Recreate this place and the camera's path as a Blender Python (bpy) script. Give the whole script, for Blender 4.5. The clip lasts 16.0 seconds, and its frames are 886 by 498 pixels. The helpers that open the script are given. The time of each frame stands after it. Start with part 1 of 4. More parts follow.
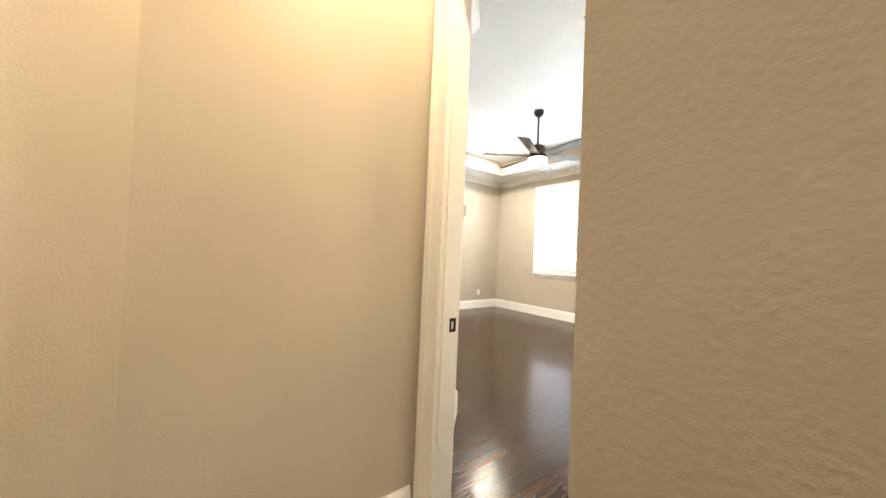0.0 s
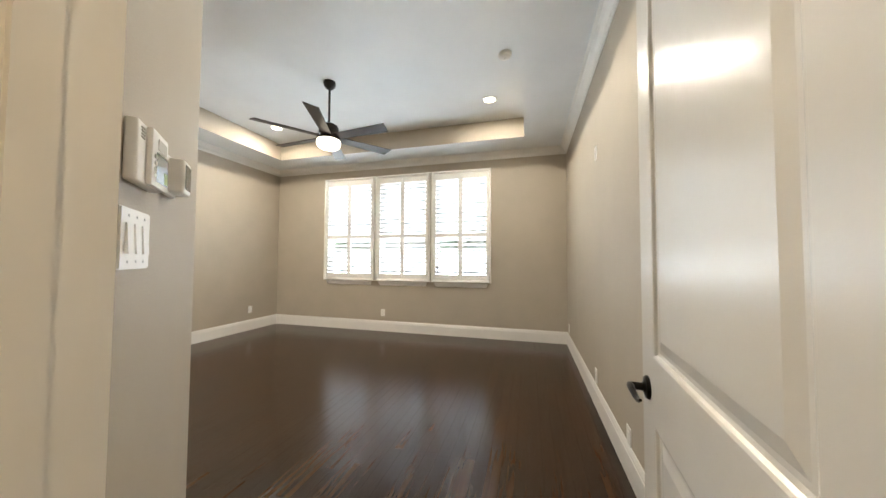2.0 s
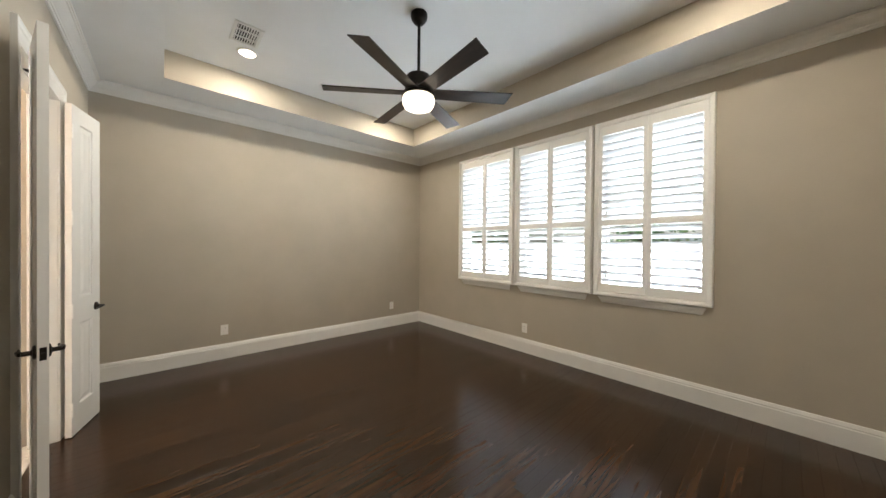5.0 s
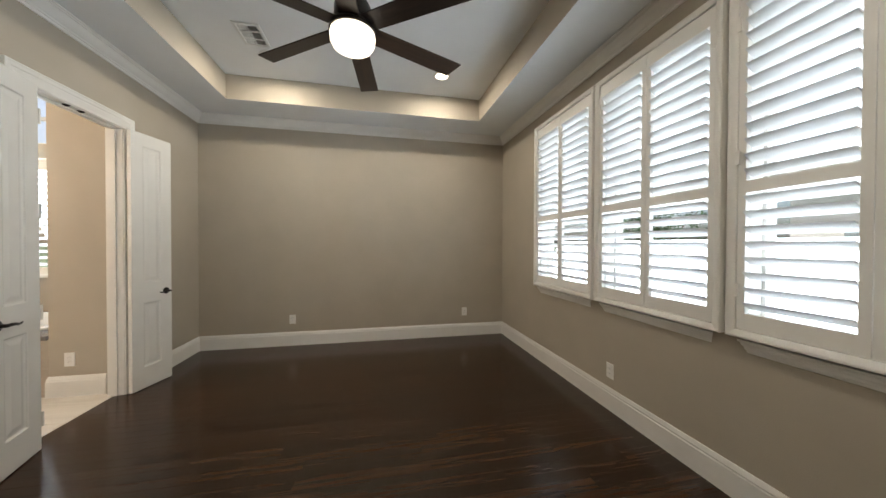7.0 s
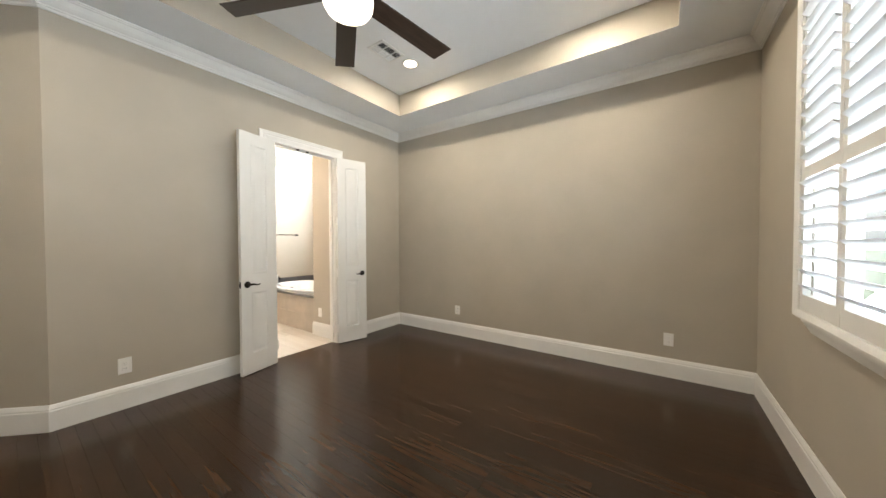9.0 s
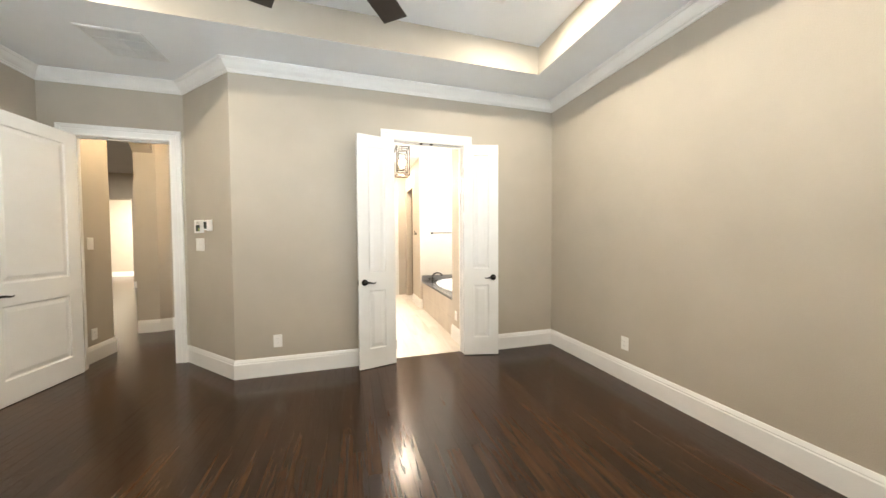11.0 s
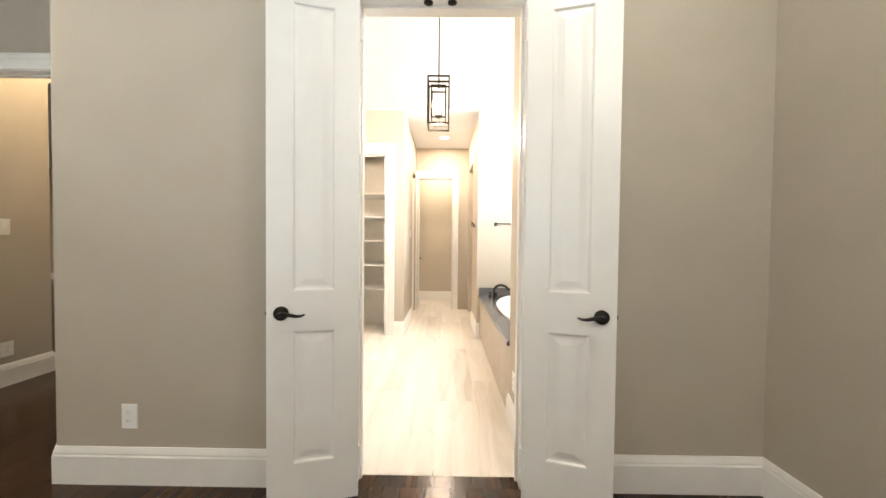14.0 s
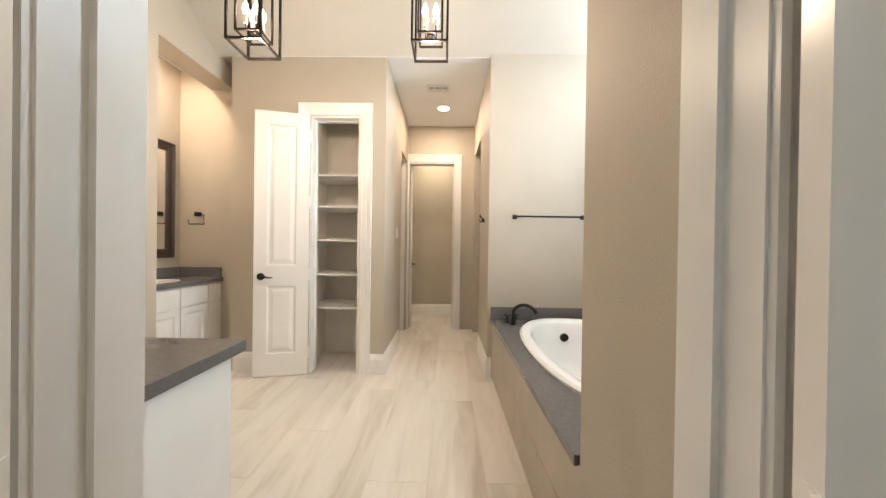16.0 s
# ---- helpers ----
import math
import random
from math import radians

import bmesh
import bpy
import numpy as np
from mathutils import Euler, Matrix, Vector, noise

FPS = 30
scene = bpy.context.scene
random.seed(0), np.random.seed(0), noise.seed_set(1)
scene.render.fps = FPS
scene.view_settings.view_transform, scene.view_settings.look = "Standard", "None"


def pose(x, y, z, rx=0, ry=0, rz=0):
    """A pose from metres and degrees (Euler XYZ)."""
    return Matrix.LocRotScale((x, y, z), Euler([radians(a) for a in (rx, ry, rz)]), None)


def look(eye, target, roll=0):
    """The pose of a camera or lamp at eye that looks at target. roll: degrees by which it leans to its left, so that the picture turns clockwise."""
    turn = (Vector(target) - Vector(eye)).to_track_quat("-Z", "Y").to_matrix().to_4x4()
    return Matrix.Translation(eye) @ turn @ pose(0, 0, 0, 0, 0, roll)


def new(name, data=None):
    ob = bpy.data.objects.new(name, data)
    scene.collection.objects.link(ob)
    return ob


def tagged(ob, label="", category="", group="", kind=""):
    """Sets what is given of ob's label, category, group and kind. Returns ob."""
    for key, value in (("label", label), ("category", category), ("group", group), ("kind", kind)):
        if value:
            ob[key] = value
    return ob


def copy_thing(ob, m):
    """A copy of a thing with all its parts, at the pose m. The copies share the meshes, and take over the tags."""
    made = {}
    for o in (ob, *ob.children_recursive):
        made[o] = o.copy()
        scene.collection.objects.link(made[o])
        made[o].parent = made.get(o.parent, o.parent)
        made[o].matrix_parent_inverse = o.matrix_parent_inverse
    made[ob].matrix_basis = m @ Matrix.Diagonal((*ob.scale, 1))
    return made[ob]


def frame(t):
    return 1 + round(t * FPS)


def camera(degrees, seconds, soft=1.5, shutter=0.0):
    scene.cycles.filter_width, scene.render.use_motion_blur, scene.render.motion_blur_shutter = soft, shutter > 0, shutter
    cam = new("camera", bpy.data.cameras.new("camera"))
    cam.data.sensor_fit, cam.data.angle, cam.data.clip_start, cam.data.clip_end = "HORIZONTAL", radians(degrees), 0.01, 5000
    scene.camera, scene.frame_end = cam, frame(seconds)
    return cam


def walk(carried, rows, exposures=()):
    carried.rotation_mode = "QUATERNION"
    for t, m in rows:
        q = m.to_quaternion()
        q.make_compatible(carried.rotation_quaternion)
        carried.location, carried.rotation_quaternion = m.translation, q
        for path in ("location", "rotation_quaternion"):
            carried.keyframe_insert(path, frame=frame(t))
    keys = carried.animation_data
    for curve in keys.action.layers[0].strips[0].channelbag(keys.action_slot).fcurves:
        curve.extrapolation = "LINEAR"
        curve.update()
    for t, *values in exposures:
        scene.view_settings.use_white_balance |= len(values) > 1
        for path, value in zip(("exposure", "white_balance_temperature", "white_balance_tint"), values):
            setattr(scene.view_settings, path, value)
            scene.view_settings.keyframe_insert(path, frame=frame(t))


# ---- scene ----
cam = camera(110.0, 16.0)
PATH = [
    (0, (0.292, 0.287, 1.218), (-1.312, 1.482, 1.257), 2.5),
    (0.5, (0.063, 0.398, 1.212), (-1.105, 2.021, 1.275), 1.2),
    (1, (-0.112, 0.569, 1.216), (-0.774, 2.455, 1.292), 0.4),
    (1.2, (-0.161, 0.635, 1.224), (-0.682, 2.565, 1.303), 0.3),
    (1.5, (-0.234, 0.722, 1.235), (-0.699, 2.665, 1.316), 0.2),
    (2, (-0.252, 0.905, 1.274), (-0.785, 2.831, 1.348), 0.3),
    (2.5, (-0.326, 1.051, 1.288), (-0.994, 2.935, 1.359), 0.5),
    (3, (-0.357, 1.245, 1.35), (-1.219, 3.049, 1.399), 0.6),
    (3.5, (-0.392, 1.467, 1.387), (-1.417, 3.184, 1.416), 0.6),
    (4, (-0.414, 1.719, 1.436), (-1.585, 3.34, 1.444), 0.6),
    (6.5, (-0.436, 3.682, 1.393), (-2.313, 4.373, 1.372), 0.3),
    (7, (-0.53, 4.122, 1.387), (-2.487, 4.535, 1.363), 0.2),
    (7.5, (-0.637, 4.552, 1.382), (-2.636, 4.612, 1.352), 0.1),
    (8, (-0.804, 4.951, 1.351), (-2.774, 4.609, 1.318), 0.1),
    (8.5, (-1.048, 5.202, 1.348), (-2.9, 4.45, 1.308), 0.1),
    (9, (-1.389, 5.372, 1.325), (-3.022, 4.218, 1.285), -0.2),
    (9.5, (-1.718, 5.393, 1.319), (-3.095, 3.943, 1.277), -0.2),
    (10, (-2.055, 5.375, 1.352), (-3.158, 3.707, 1.295), -0.3),
    (12.5, (-3.307, 4.689, 1.297), (-3.378, 2.69, 1.254), 0.3),
    (13, (-3.432, 4.278, 1.264), (-3.47, 2.278, 1.224), 0.5),
    (13.5, (-3.503, 3.827, 1.26), (-3.509, 1.827, 1.214), 0.6),
    (14, (-3.528, 3.39, 1.244), (-3.512, 1.391, 1.201), 0.6),
    (14.5, (-3.549, 2.977, 1.218), (-3.527, 0.977, 1.183), 0.7),
    (15, (-3.559, 2.632, 1.206), (-3.542, 0.633, 1.183), 0.7),
    (15.5, (-3.581, 2.38, 1.204), (-3.556, 0.38, 1.185), 0.8),
    (16, (-3.56, 2.195, 1.2), (-3.536, 0.196, 1.189), 0.8),
]
K, SKY, WIN = 0.30, 0.15, 130.0
EXPO = [(0, 2.15), (0.5, 1.95), (1.0, 1.68), (1.5, 1.38), (2.0, 1.12), (2.5, 1.02), (4, 0.98), (6.5, 0.18), (8, 0.2), (9, 0.8), (10, 1.38), (12.5, 1.33), (13.5, 1.2), (14, 0.95), (14.5, 0.62), (15, 0.35), (15.6, 0.05), (16, -0.05)]
walk(cam, [(t, look(eye, target, roll)) for t, eye, target, roll in PATH], EXPO)

# ---- world and light ----
world = bpy.data.worlds.new("world")
scene.world = world
world.use_nodes = True
wn = world.node_tree.nodes
sky = wn.new("ShaderNodeTexSky")
sky.sky_type, sky.sun_disc = "NISHITA", False
sky.sun_elevation, sky.sun_rotation = radians(55), radians(200)
sky.air_density, sky.dust_density = 1.0, 3.0
wn["Background"].inputs["Strength"].default_value = SKY
world.node_tree.links.new(sky.outputs[0], wn["Background"].inputs["Color"])
sun = new("sun", bpy.data.lights.new("sun", "SUN"))
sun.data.energy, sun.data.angle, sun.data.color = 5.0, radians(2), (1.0, 0.95, 0.88)
sun.matrix_world = look((0, 0, 30), (6, 14, 0))


def lamp(x, y, z, watts, size, color, name="lamp", spread=180):
    l = bpy.data.lights.new(name, "AREA")
    l.shape, l.size, l.energy, l.color = "DISK", size, watts, color
    l.spread = radians(spread)
    ob = new(name, l)
    ob.location = (x, y, z)
    return ob


def bulb(x, y, z, watts, size, color):
    l = bpy.data.lights.new("bulb_lamp", "POINT")
    l.shadow_soft_size, l.energy, l.color = size, watts, color
    ob = new("bulb_lamp", l)
    ob.location = (x, y, z)
    return ob


WARM = (1.0, 0.84, 0.62)
SOFT = (1.0, 0.905, 0.75)
DAY = (0.80, 0.91, 1.0)
CANDLE = (1.0, 0.785, 0.60)


def window_lamp(x, y, z, w, h, watts, facing):
    """An added area lamp outside a window, standing in for daylight."""
    l = bpy.data.lights.new("window_light", "AREA")
    l.shape, l.size, l.size_y, l.energy, l.color = "RECTANGLE", w, h, watts, DAY
    ob = new("window_light", l)
    ob.matrix_world = look((x, y, z), (x + facing[0], y + facing[1], z + facing[2]))
    return ob


# ---- materials ----
def mat(name, color, rough=0.5, metal=0.0, var=0.06, scale=6.0, bump=0.0, bump_scale=120.0, coat=0.0, emit=0.0, spec=0.5, emit_color=None):
    m = bpy.data.materials.new(name)
    m.use_nodes = True
    n, l = m.node_tree.nodes, m.node_tree.links
    b = n["Principled BSDF"]
    b.inputs["Roughness"].default_value, b.inputs["Metallic"].default_value = rough, metal
    b.inputs["Coat Weight"].default_value = coat
    b.inputs["Coat Roughness"].default_value = 0.15
    b.inputs["Specular IOR Level"].default_value = spec
    tc = n.new("ShaderNodeTexCoord")
    if var:
        t = n.new("ShaderNodeTexNoise")
        t.inputs["Scale"].default_value, t.inputs["Detail"].default_value = scale, 5
        l.new(tc.outputs["Object"], t.inputs["Vector"])
        r = n.new("ShaderNodeValToRGB")
        r.color_ramp.elements[0].position, r.color_ramp.elements[1].position = 0.3, 0.7
        r.color_ramp.elements[0].color = (*[c * (1 - var) for c in color], 1)
        r.color_ramp.elements[1].color = (*[min(1, c * (1 + var)) for c in color], 1)
        l.new(t.outputs["Fac"], r.inputs[0])
        l.new(r.outputs[0], b.inputs["Base Color"])
    else:
        b.inputs["Base Color"].default_value = (*color, 1)
    if bump:
        t2 = n.new("ShaderNodeTexNoise")
        t2.inputs["Scale"].default_value, t2.inputs["Detail"].default_value = bump_scale, 3
        l.new(tc.outputs["Object"], t2.inputs["Vector"])
        bp = n.new("ShaderNodeBump")
        bp.inputs["Strength"].default_value, bp.inputs["Distance"].default_value = 1.0, bump
        l.new(t2.outputs["Fac"], bp.inputs["Height"])
        l.new(bp.outputs[0], b.inputs["Normal"])
    if emit:
        b.inputs["Emission Color"].default_value = (*(emit_color or color), 1)
        b.inputs["Emission Strength"].default_value = emit
    return m


def plank_mat(name, dark, mid, light, rough, stretch, coat=0.0, bump=0.0006, random_weight=0.5, spec=0.42):
    """Long-grained boards: grain along y, each board with its own tone."""
    m = bpy.data.materials.new(name)
    m.use_nodes = True
    n, l = m.node_tree.nodes, m.node_tree.links
    b = n["Principled BSDF"]
    b.inputs["Specular IOR Level"].default_value = spec
    tc, oi = n.new("ShaderNodeTexCoord"), n.new("ShaderNodeObjectInfo")
    geo = n.new("ShaderNodeNewGeometry")
    add_r = n.new("ShaderNodeMath")
    l.new(oi.outputs["Random"], add_r.inputs[0])
    l.new(geo.outputs["Random Per Island"], add_r.inputs[1])
    fract = n.new("ShaderNodeMath")
    fract.operation = "FRACT"
    l.new(add_r.outputs[0], fract.inputs[0])
    shift = n.new("ShaderNodeVectorMath")
    shift.operation = "SCALE"
    shift.inputs[0].default_value = (37.0, 91.0, 53.0)
    l.new(fract.outputs[0], shift.inputs["Scale"])
    addv = n.new("ShaderNodeVectorMath")
    l.new(tc.outputs["Object"], addv.inputs[0])
    l.new(shift.outputs[0], addv.inputs[1])
    mp = n.new("ShaderNodeMapping")
    mp.inputs["Scale"].default_value = stretch
    l.new(addv.outputs[0], mp.inputs["Vector"])
    g = n.new("ShaderNodeTexNoise")
    g.inputs["Scale"].default_value, g.inputs["Detail"].default_value, g.inputs["Roughness"].default_value = 1.0, 7, 0.62
    g.inputs["Distortion"].default_value = 0.6
    l.new(mp.outputs[0], g.inputs["Vector"])
    mix = n.new("ShaderNodeMath")
    mix.operation = "MULTIPLY_ADD"
    mix.inputs[1].default_value = random_weight
    l.new(fract.outputs[0], mix.inputs[0])
    sc = n.new("ShaderNodeMath")
    sc.operation = "MULTIPLY"
    sc.inputs[1].default_value = 1.25 - random_weight * 0.6
    l.new(g.outputs["Fac"], sc.inputs[0])
    l.new(sc.outputs[0], mix.inputs[2])
    r = n.new("ShaderNodeValToRGB")
    r.color_ramp.elements[0].position, r.color_ramp.elements[0].color = 0.28, (*dark, 1)
    r.color_ramp.elements[1].position, r.color_ramp.elements[1].color = 0.98, (*light, 1)
    e = r.color_ramp.elements.new(0.62)
    e.color = (*mid, 1)
    l.new(mix.outputs[0], r.inputs[0])
    l.new(r.outputs[0], b.inputs["Base Color"])
    rr = n.new("ShaderNodeMapRange")
    rr.inputs["To Min"].default_value, rr.inputs["To Max"].default_value = rough * 0.8, rough * 1.25
    l.new(g.outputs["Fac"], rr.inputs["Value"])
    l.new(rr.outputs[0], b.inputs["Roughness"])
    b.inputs["Coat Weight"].default_value, b.inputs["Coat Roughness"].default_value = coat, rough * 0.8
    bp = n.new("ShaderNodeBump")
    bp.inputs["Strength"].default_value, bp.inputs["Distance"].default_value = 1.0, bump
    l.new(g.outputs["Fac"], bp.inputs["Height"])
    l.new(bp.outputs[0], b.inputs["Normal"])
    return m


WALL = mat("wall_paint", (0.455, 0.405, 0.33), 0.62, var=0.035, scale=2.5, bump=0.001, bump_scale=140, spec=0.35)
CEIL = mat("ceiling_paint", (0.775, 0.79, 0.795), 0.7, var=0.03, scale=2.0, bump=0.0012, bump_scale=120, spec=0.3)
CREAM = mat("cream_ceiling_paint", (0.57, 0.54, 0.485), 0.7, var=0.03, scale=2.0, bump=0.0012, bump_scale=120, spec=0.3)
TRIM = mat("trim_enamel", (0.79, 0.775, 0.74), 0.3, var=0.02, scale=8, bump=0.0002, bump_scale=60)
DOORW = mat("door_enamel", (0.79, 0.775, 0.74), 0.27, var=0.02, scale=6, bump=0.0002, bump_scale=50)
SHUT = mat("shutter_white", (0.84, 0.82, 0.78), 0.4, var=0.02, scale=8)
LOUVER_WHITE = mat("louver_white", (0.88, 0.87, 0.85), 0.4, var=0.02, scale=8)
ln, ll = LOUVER_WHITE.node_tree.nodes, LOUVER_WHITE.node_tree.links
# translucency added so the louver undersides look brightly lit
thin, blend = ln.new("ShaderNodeBsdfTranslucent"), ln.new("ShaderNodeMixShader")
thin.inputs["Color"].default_value = (0.86, 0.88, 0.9, 1)
blend.inputs[0].default_value = 0.3
ll.new(ln["Principled BSDF"].outputs[0], blend.inputs[1])
ll.new(thin.outputs[0], blend.inputs[2])
ll.new(blend.outputs[0], ln["Material Output"].inputs["Surface"])
WOOD = plank_mat("walnut_floor", (0.0072, 0.0036, 0.0022), (0.026, 0.0122, 0.0062), (0.060, 0.0285, 0.0135), 0.20, (34.0, 2.2, 20.0), bump=0.0002, random_weight=0.32, spec=0.38)
SEAM = mat("seam_dark", (0.018, 0.01, 0.006), 0.8, var=0.1)
TILE = plank_mat("wood_look_tile", (0.45, 0.395, 0.33), (0.64, 0.60, 0.54), (0.74, 0.71, 0.66), 0.33, (8.0, 1.1, 8.0), bump=0.0002, random_weight=0.2)
GROUT = mat("grout_beige", (0.42, 0.37, 0.3), 0.85, var=0.08, scale=30)
GROUTL = mat("grout_pale", (0.68, 0.64, 0.57), 0.85, var=0.06, scale=30)
BRONZE = mat("oil_rubbed_bronze", (0.022, 0.018, 0.015), 0.36, 0.8, var=0.25, scale=30)
BLADE = plank_mat("fan_blade_wood", (0.012, 0.007, 0.005), (0.022, 0.013, 0.009), (0.05, 0.03, 0.02), 0.4, (4.0, 45.0, 10.0))
PLATE = mat("plate_plastic", (0.84, 0.825, 0.79), 0.35, var=0.015)
PLATE_IN = mat("plate_recess", (0.5, 0.48, 0.43), 0.5, var=0.05)
LCD = mat("screen_glass", (0.05, 0.065, 0.06), 0.08, var=0.1)
LABEL_G = mat("label_green", (0.3, 0.36, 0.1), 0.5, var=0.1)
LENS = mat("lamp_lens", (1.0, 0.93, 0.8), 0.5, var=0, emit=6.0, emit_color=(1.0, 0.86, 0.66))
OPAL = mat("opal_glass", (1.0, 0.95, 0.85), 0.3, var=0, emit=1.8, emit_color=(1.0, 0.88, 0.7))
FLAME = mat("bulb_glass", (1.0, 0.9, 0.7), 0.3, var=0, emit=25.0, emit_color=(1.0, 0.78, 0.45))
METALW = mat("vent_enamel", (0.72, 0.72, 0.7), 0.4, var=0.03)
# near-black colour standing for the shade inside vents and outlet slots
DARK = mat("void_shade", (0.06, 0.06, 0.06), 0.9, var=0.1)
QUARTZ = mat("grey_quartz", (0.125, 0.12, 0.118), 0.22, var=0.12, scale=60)
CAB = mat("cabinet_white", (0.76, 0.75, 0.72), 0.35, var=0.02)
PORC = mat("white_porcelain", (0.86, 0.86, 0.85), 0.08, var=0.01)
MIRROR = mat("mirror_silver", (0.9, 0.9, 0.9), 0.02, 1.0, var=0)
MFRAME = mat("mirror_frame_wood", (0.03, 0.016, 0.011), 0.35, var=0.3, scale=20)
SKIRT = mat("tub_tile_taupe", (0.42, 0.36, 0.29), 0.35, var=0.1, scale=5)
SHOWER = mat("shower_tile_taupe", (0.3, 0.25, 0.2), 0.3, var=0.15, scale=4)
LINER = mat("closet_liner", (0.80, 0.76, 0.69), 0.6, var=0.03)
LAWN = mat("lawn", (0.12, 0.16, 0.07), 0.9, var=0.4, scale=3)
LEAF = mat("leaf_green", (0.05, 0.11, 0.035), 0.6, var=0.5, scale=4)
BARK = mat("bark", (0.12, 0.09, 0.06), 0.9, var=0.3, scale=8)
PATIO = mat("patio_concrete", (0.5, 0.49, 0.46), 0.85, var=0.1, scale=2)
HPANE = mat("house_pane", (0.3, 0.35, 0.37), 0.15, var=0.1)
HOUSE = mat("pale_siding", (0.72, 0.71, 0.68), 0.7, var=0.08)
ROOF = mat("roof_shingle", (0.2, 0.185, 0.17), 0.8, var=0.3, scale=9)
GLASS = bpy.data.materials.new("window_glass")
GLASS.use_nodes = True
gb = GLASS.node_tree.nodes["Principled BSDF"]
gb.inputs["Transmission Weight"].default_value, gb.inputs["Roughness"].default_value, gb.inputs["IOR"].default_value = 1.0, 0.0, 1.45


# ---- mesh helpers ----
def box(bm, x0, x1, y0, y1, z0, z1, mi=0):
    v = [bm.verts.new((x, y, z)) for z in (z0, z1) for y in (y0, y1) for x in (x0, x1)]
    for f in ((0, 2, 3, 1), (4, 5, 7, 6), (0, 1, 5, 4), (2, 6, 7, 3), (0, 4, 6, 2), (1, 3, 7, 5)):
        bm.faces.new([v[i] for i in f]).material_index = mi
    return v


def prism(bm, pts, z0, z1):
    lo, hi = [bm.verts.new((x, y, z0)) for x, y in pts], [bm.verts.new((x, y, z1)) for x, y in pts]
    n = len(pts)
    bm.faces.new(lo[::-1])
    bm.faces.new(hi)
    for i in range(n):
        bm.faces.new((lo[i], lo[(i + 1) % n], hi[(i + 1) % n], hi[i]))


def rounded(x0, x1, y0, y1, z0, z1, r=0.003, seg=2):
    bm = bmesh.new()
    box(bm, x0, x1, y0, y1, z0, z1)
    bmesh.ops.bevel(bm, geom=bm.edges[:], offset=r, segments=seg, affect="EDGES", profile=0.5)
    return bm


def sweep(bm, path, prof, closed=False):
    """A moulding: the profile (offset to the left of the path, height) along a path in the plane, mitred."""
    n = len(path)
    norm = []
    for i in range(n if closed else n - 1):
        d = Vector(path[(i + 1) % n]) - Vector(path[i])
        d.normalize()
        norm.append(Vector((-d.y, d.x)))
    rings = []
    for i in range(n):
        if closed:
            a, b = norm[i - 1], norm[i]
        else:
            a, b = norm[max(i - 1, 0)], norm[min(i, n - 2)]
        m = (a + b) / (1 + a.dot(b))
        rings.append([bm.verts.new((path[i][0] + m.x * p, path[i][1] + m.y * p, q)) for p, q in prof])
    k = len(prof)
    for i in range(n if closed else n - 1):
        r0, r1 = rings[i], rings[(i + 1) % n]
        for j in range(k):
            bm.faces.new((r0[j], r1[j], r1[(j + 1) % k], r0[(j + 1) % k]))
    if not closed:
        bm.faces.new(rings[0])
        bm.faces.new(rings[-1][::-1])
    bmesh.ops.recalc_face_normals(bm, faces=bm.faces[:])


def lathe(bm, prof, seg=32, center=(0, 0, 0)):
    """Turned round the z axis: profile of (radius, height)."""
    rings = []
    for r, z in prof:
        if r < 1e-6:
            rings.append([bm.verts.new((center[0], center[1], center[2] + z))])
        else:
            rings.append([bm.verts.new((center[0] + r * math.cos(2 * math.pi * i / seg), center[1] + r * math.sin(2 * math.pi * i / seg), center[2] + z)) for i in range(seg)])
    for a, b in zip(rings, rings[1:]):
        for i in range(seg):
            j = (i + 1) % seg
            if len(a) == 1:
                bm.faces.new((a[0], b[i], b[j]))
            elif len(b) == 1:
                bm.faces.new((a[i], a[j], b[0]))
            else:
                bm.faces.new((a[i], a[j], b[j], b[i]))
    bmesh.ops.recalc_face_normals(bm, faces=bm.faces[:])


def tube(bm, pts, radii, seg=10):
    """A round bar through points."""
    pts = [Vector(p) for p in pts]
    if not isinstance(radii, (list, tuple)):
        radii = [radii] * len(pts)
    rings, up = [], Vector((0, 0, 1))
    for i, p in enumerate(pts):
        d = (pts[min(i + 1, len(pts) - 1)] - pts[max(i - 1, 0)]).normalized()
        ref = up if abs(d.dot(up)) < 0.95 else Vector((1, 0, 0))
        u = d.cross(ref).normalized()
        w = u.cross(d)
        rings.append([bm.verts.new(p + radii[i] * (math.cos(2 * math.pi * k / seg) * u + math.sin(2 * math.pi * k / seg) * w)) for k in range(seg)])
    for a, b in zip(rings, rings[1:]):
        for i in range(seg):
            bm.faces.new((a[i], a[(i + 1) % seg], b[(i + 1) % seg], b[i]))
    bm.faces.new(rings[0][::-1])
    bm.faces.new(rings[-1])
    bmesh.ops.recalc_face_normals(bm, faces=bm.faces[:])


def mesh_of(name, bm, material, smooth=False):
    me = bpy.data.meshes.new(name)
    bm.to_mesh(me)
    bm.free()
    for m in (material if isinstance(material, (list, tuple)) else [material]):
        me.materials.append(m)
    if smooth:
        me.polygons.foreach_set("use_smooth", [True] * len(me.polygons))
        me.set_sharp_from_angle(angle=radians(35))
    return me


def part(name, bm, material, parent=None, label="", smooth=False):
    me = bm if isinstance(bm, bpy.types.Mesh) else mesh_of(name, bm, material, smooth)
    ob = new(name, me)
    if parent:
        ob.parent = parent
    if label:
        ob["label"] = label
    return ob


def thing(name, m, label, category, group="", kind=""):
    ob = new(name)
    ob.empty_display_size = 0.05
    ob.matrix_world = m
    return tagged(ob, label, category, group, kind)


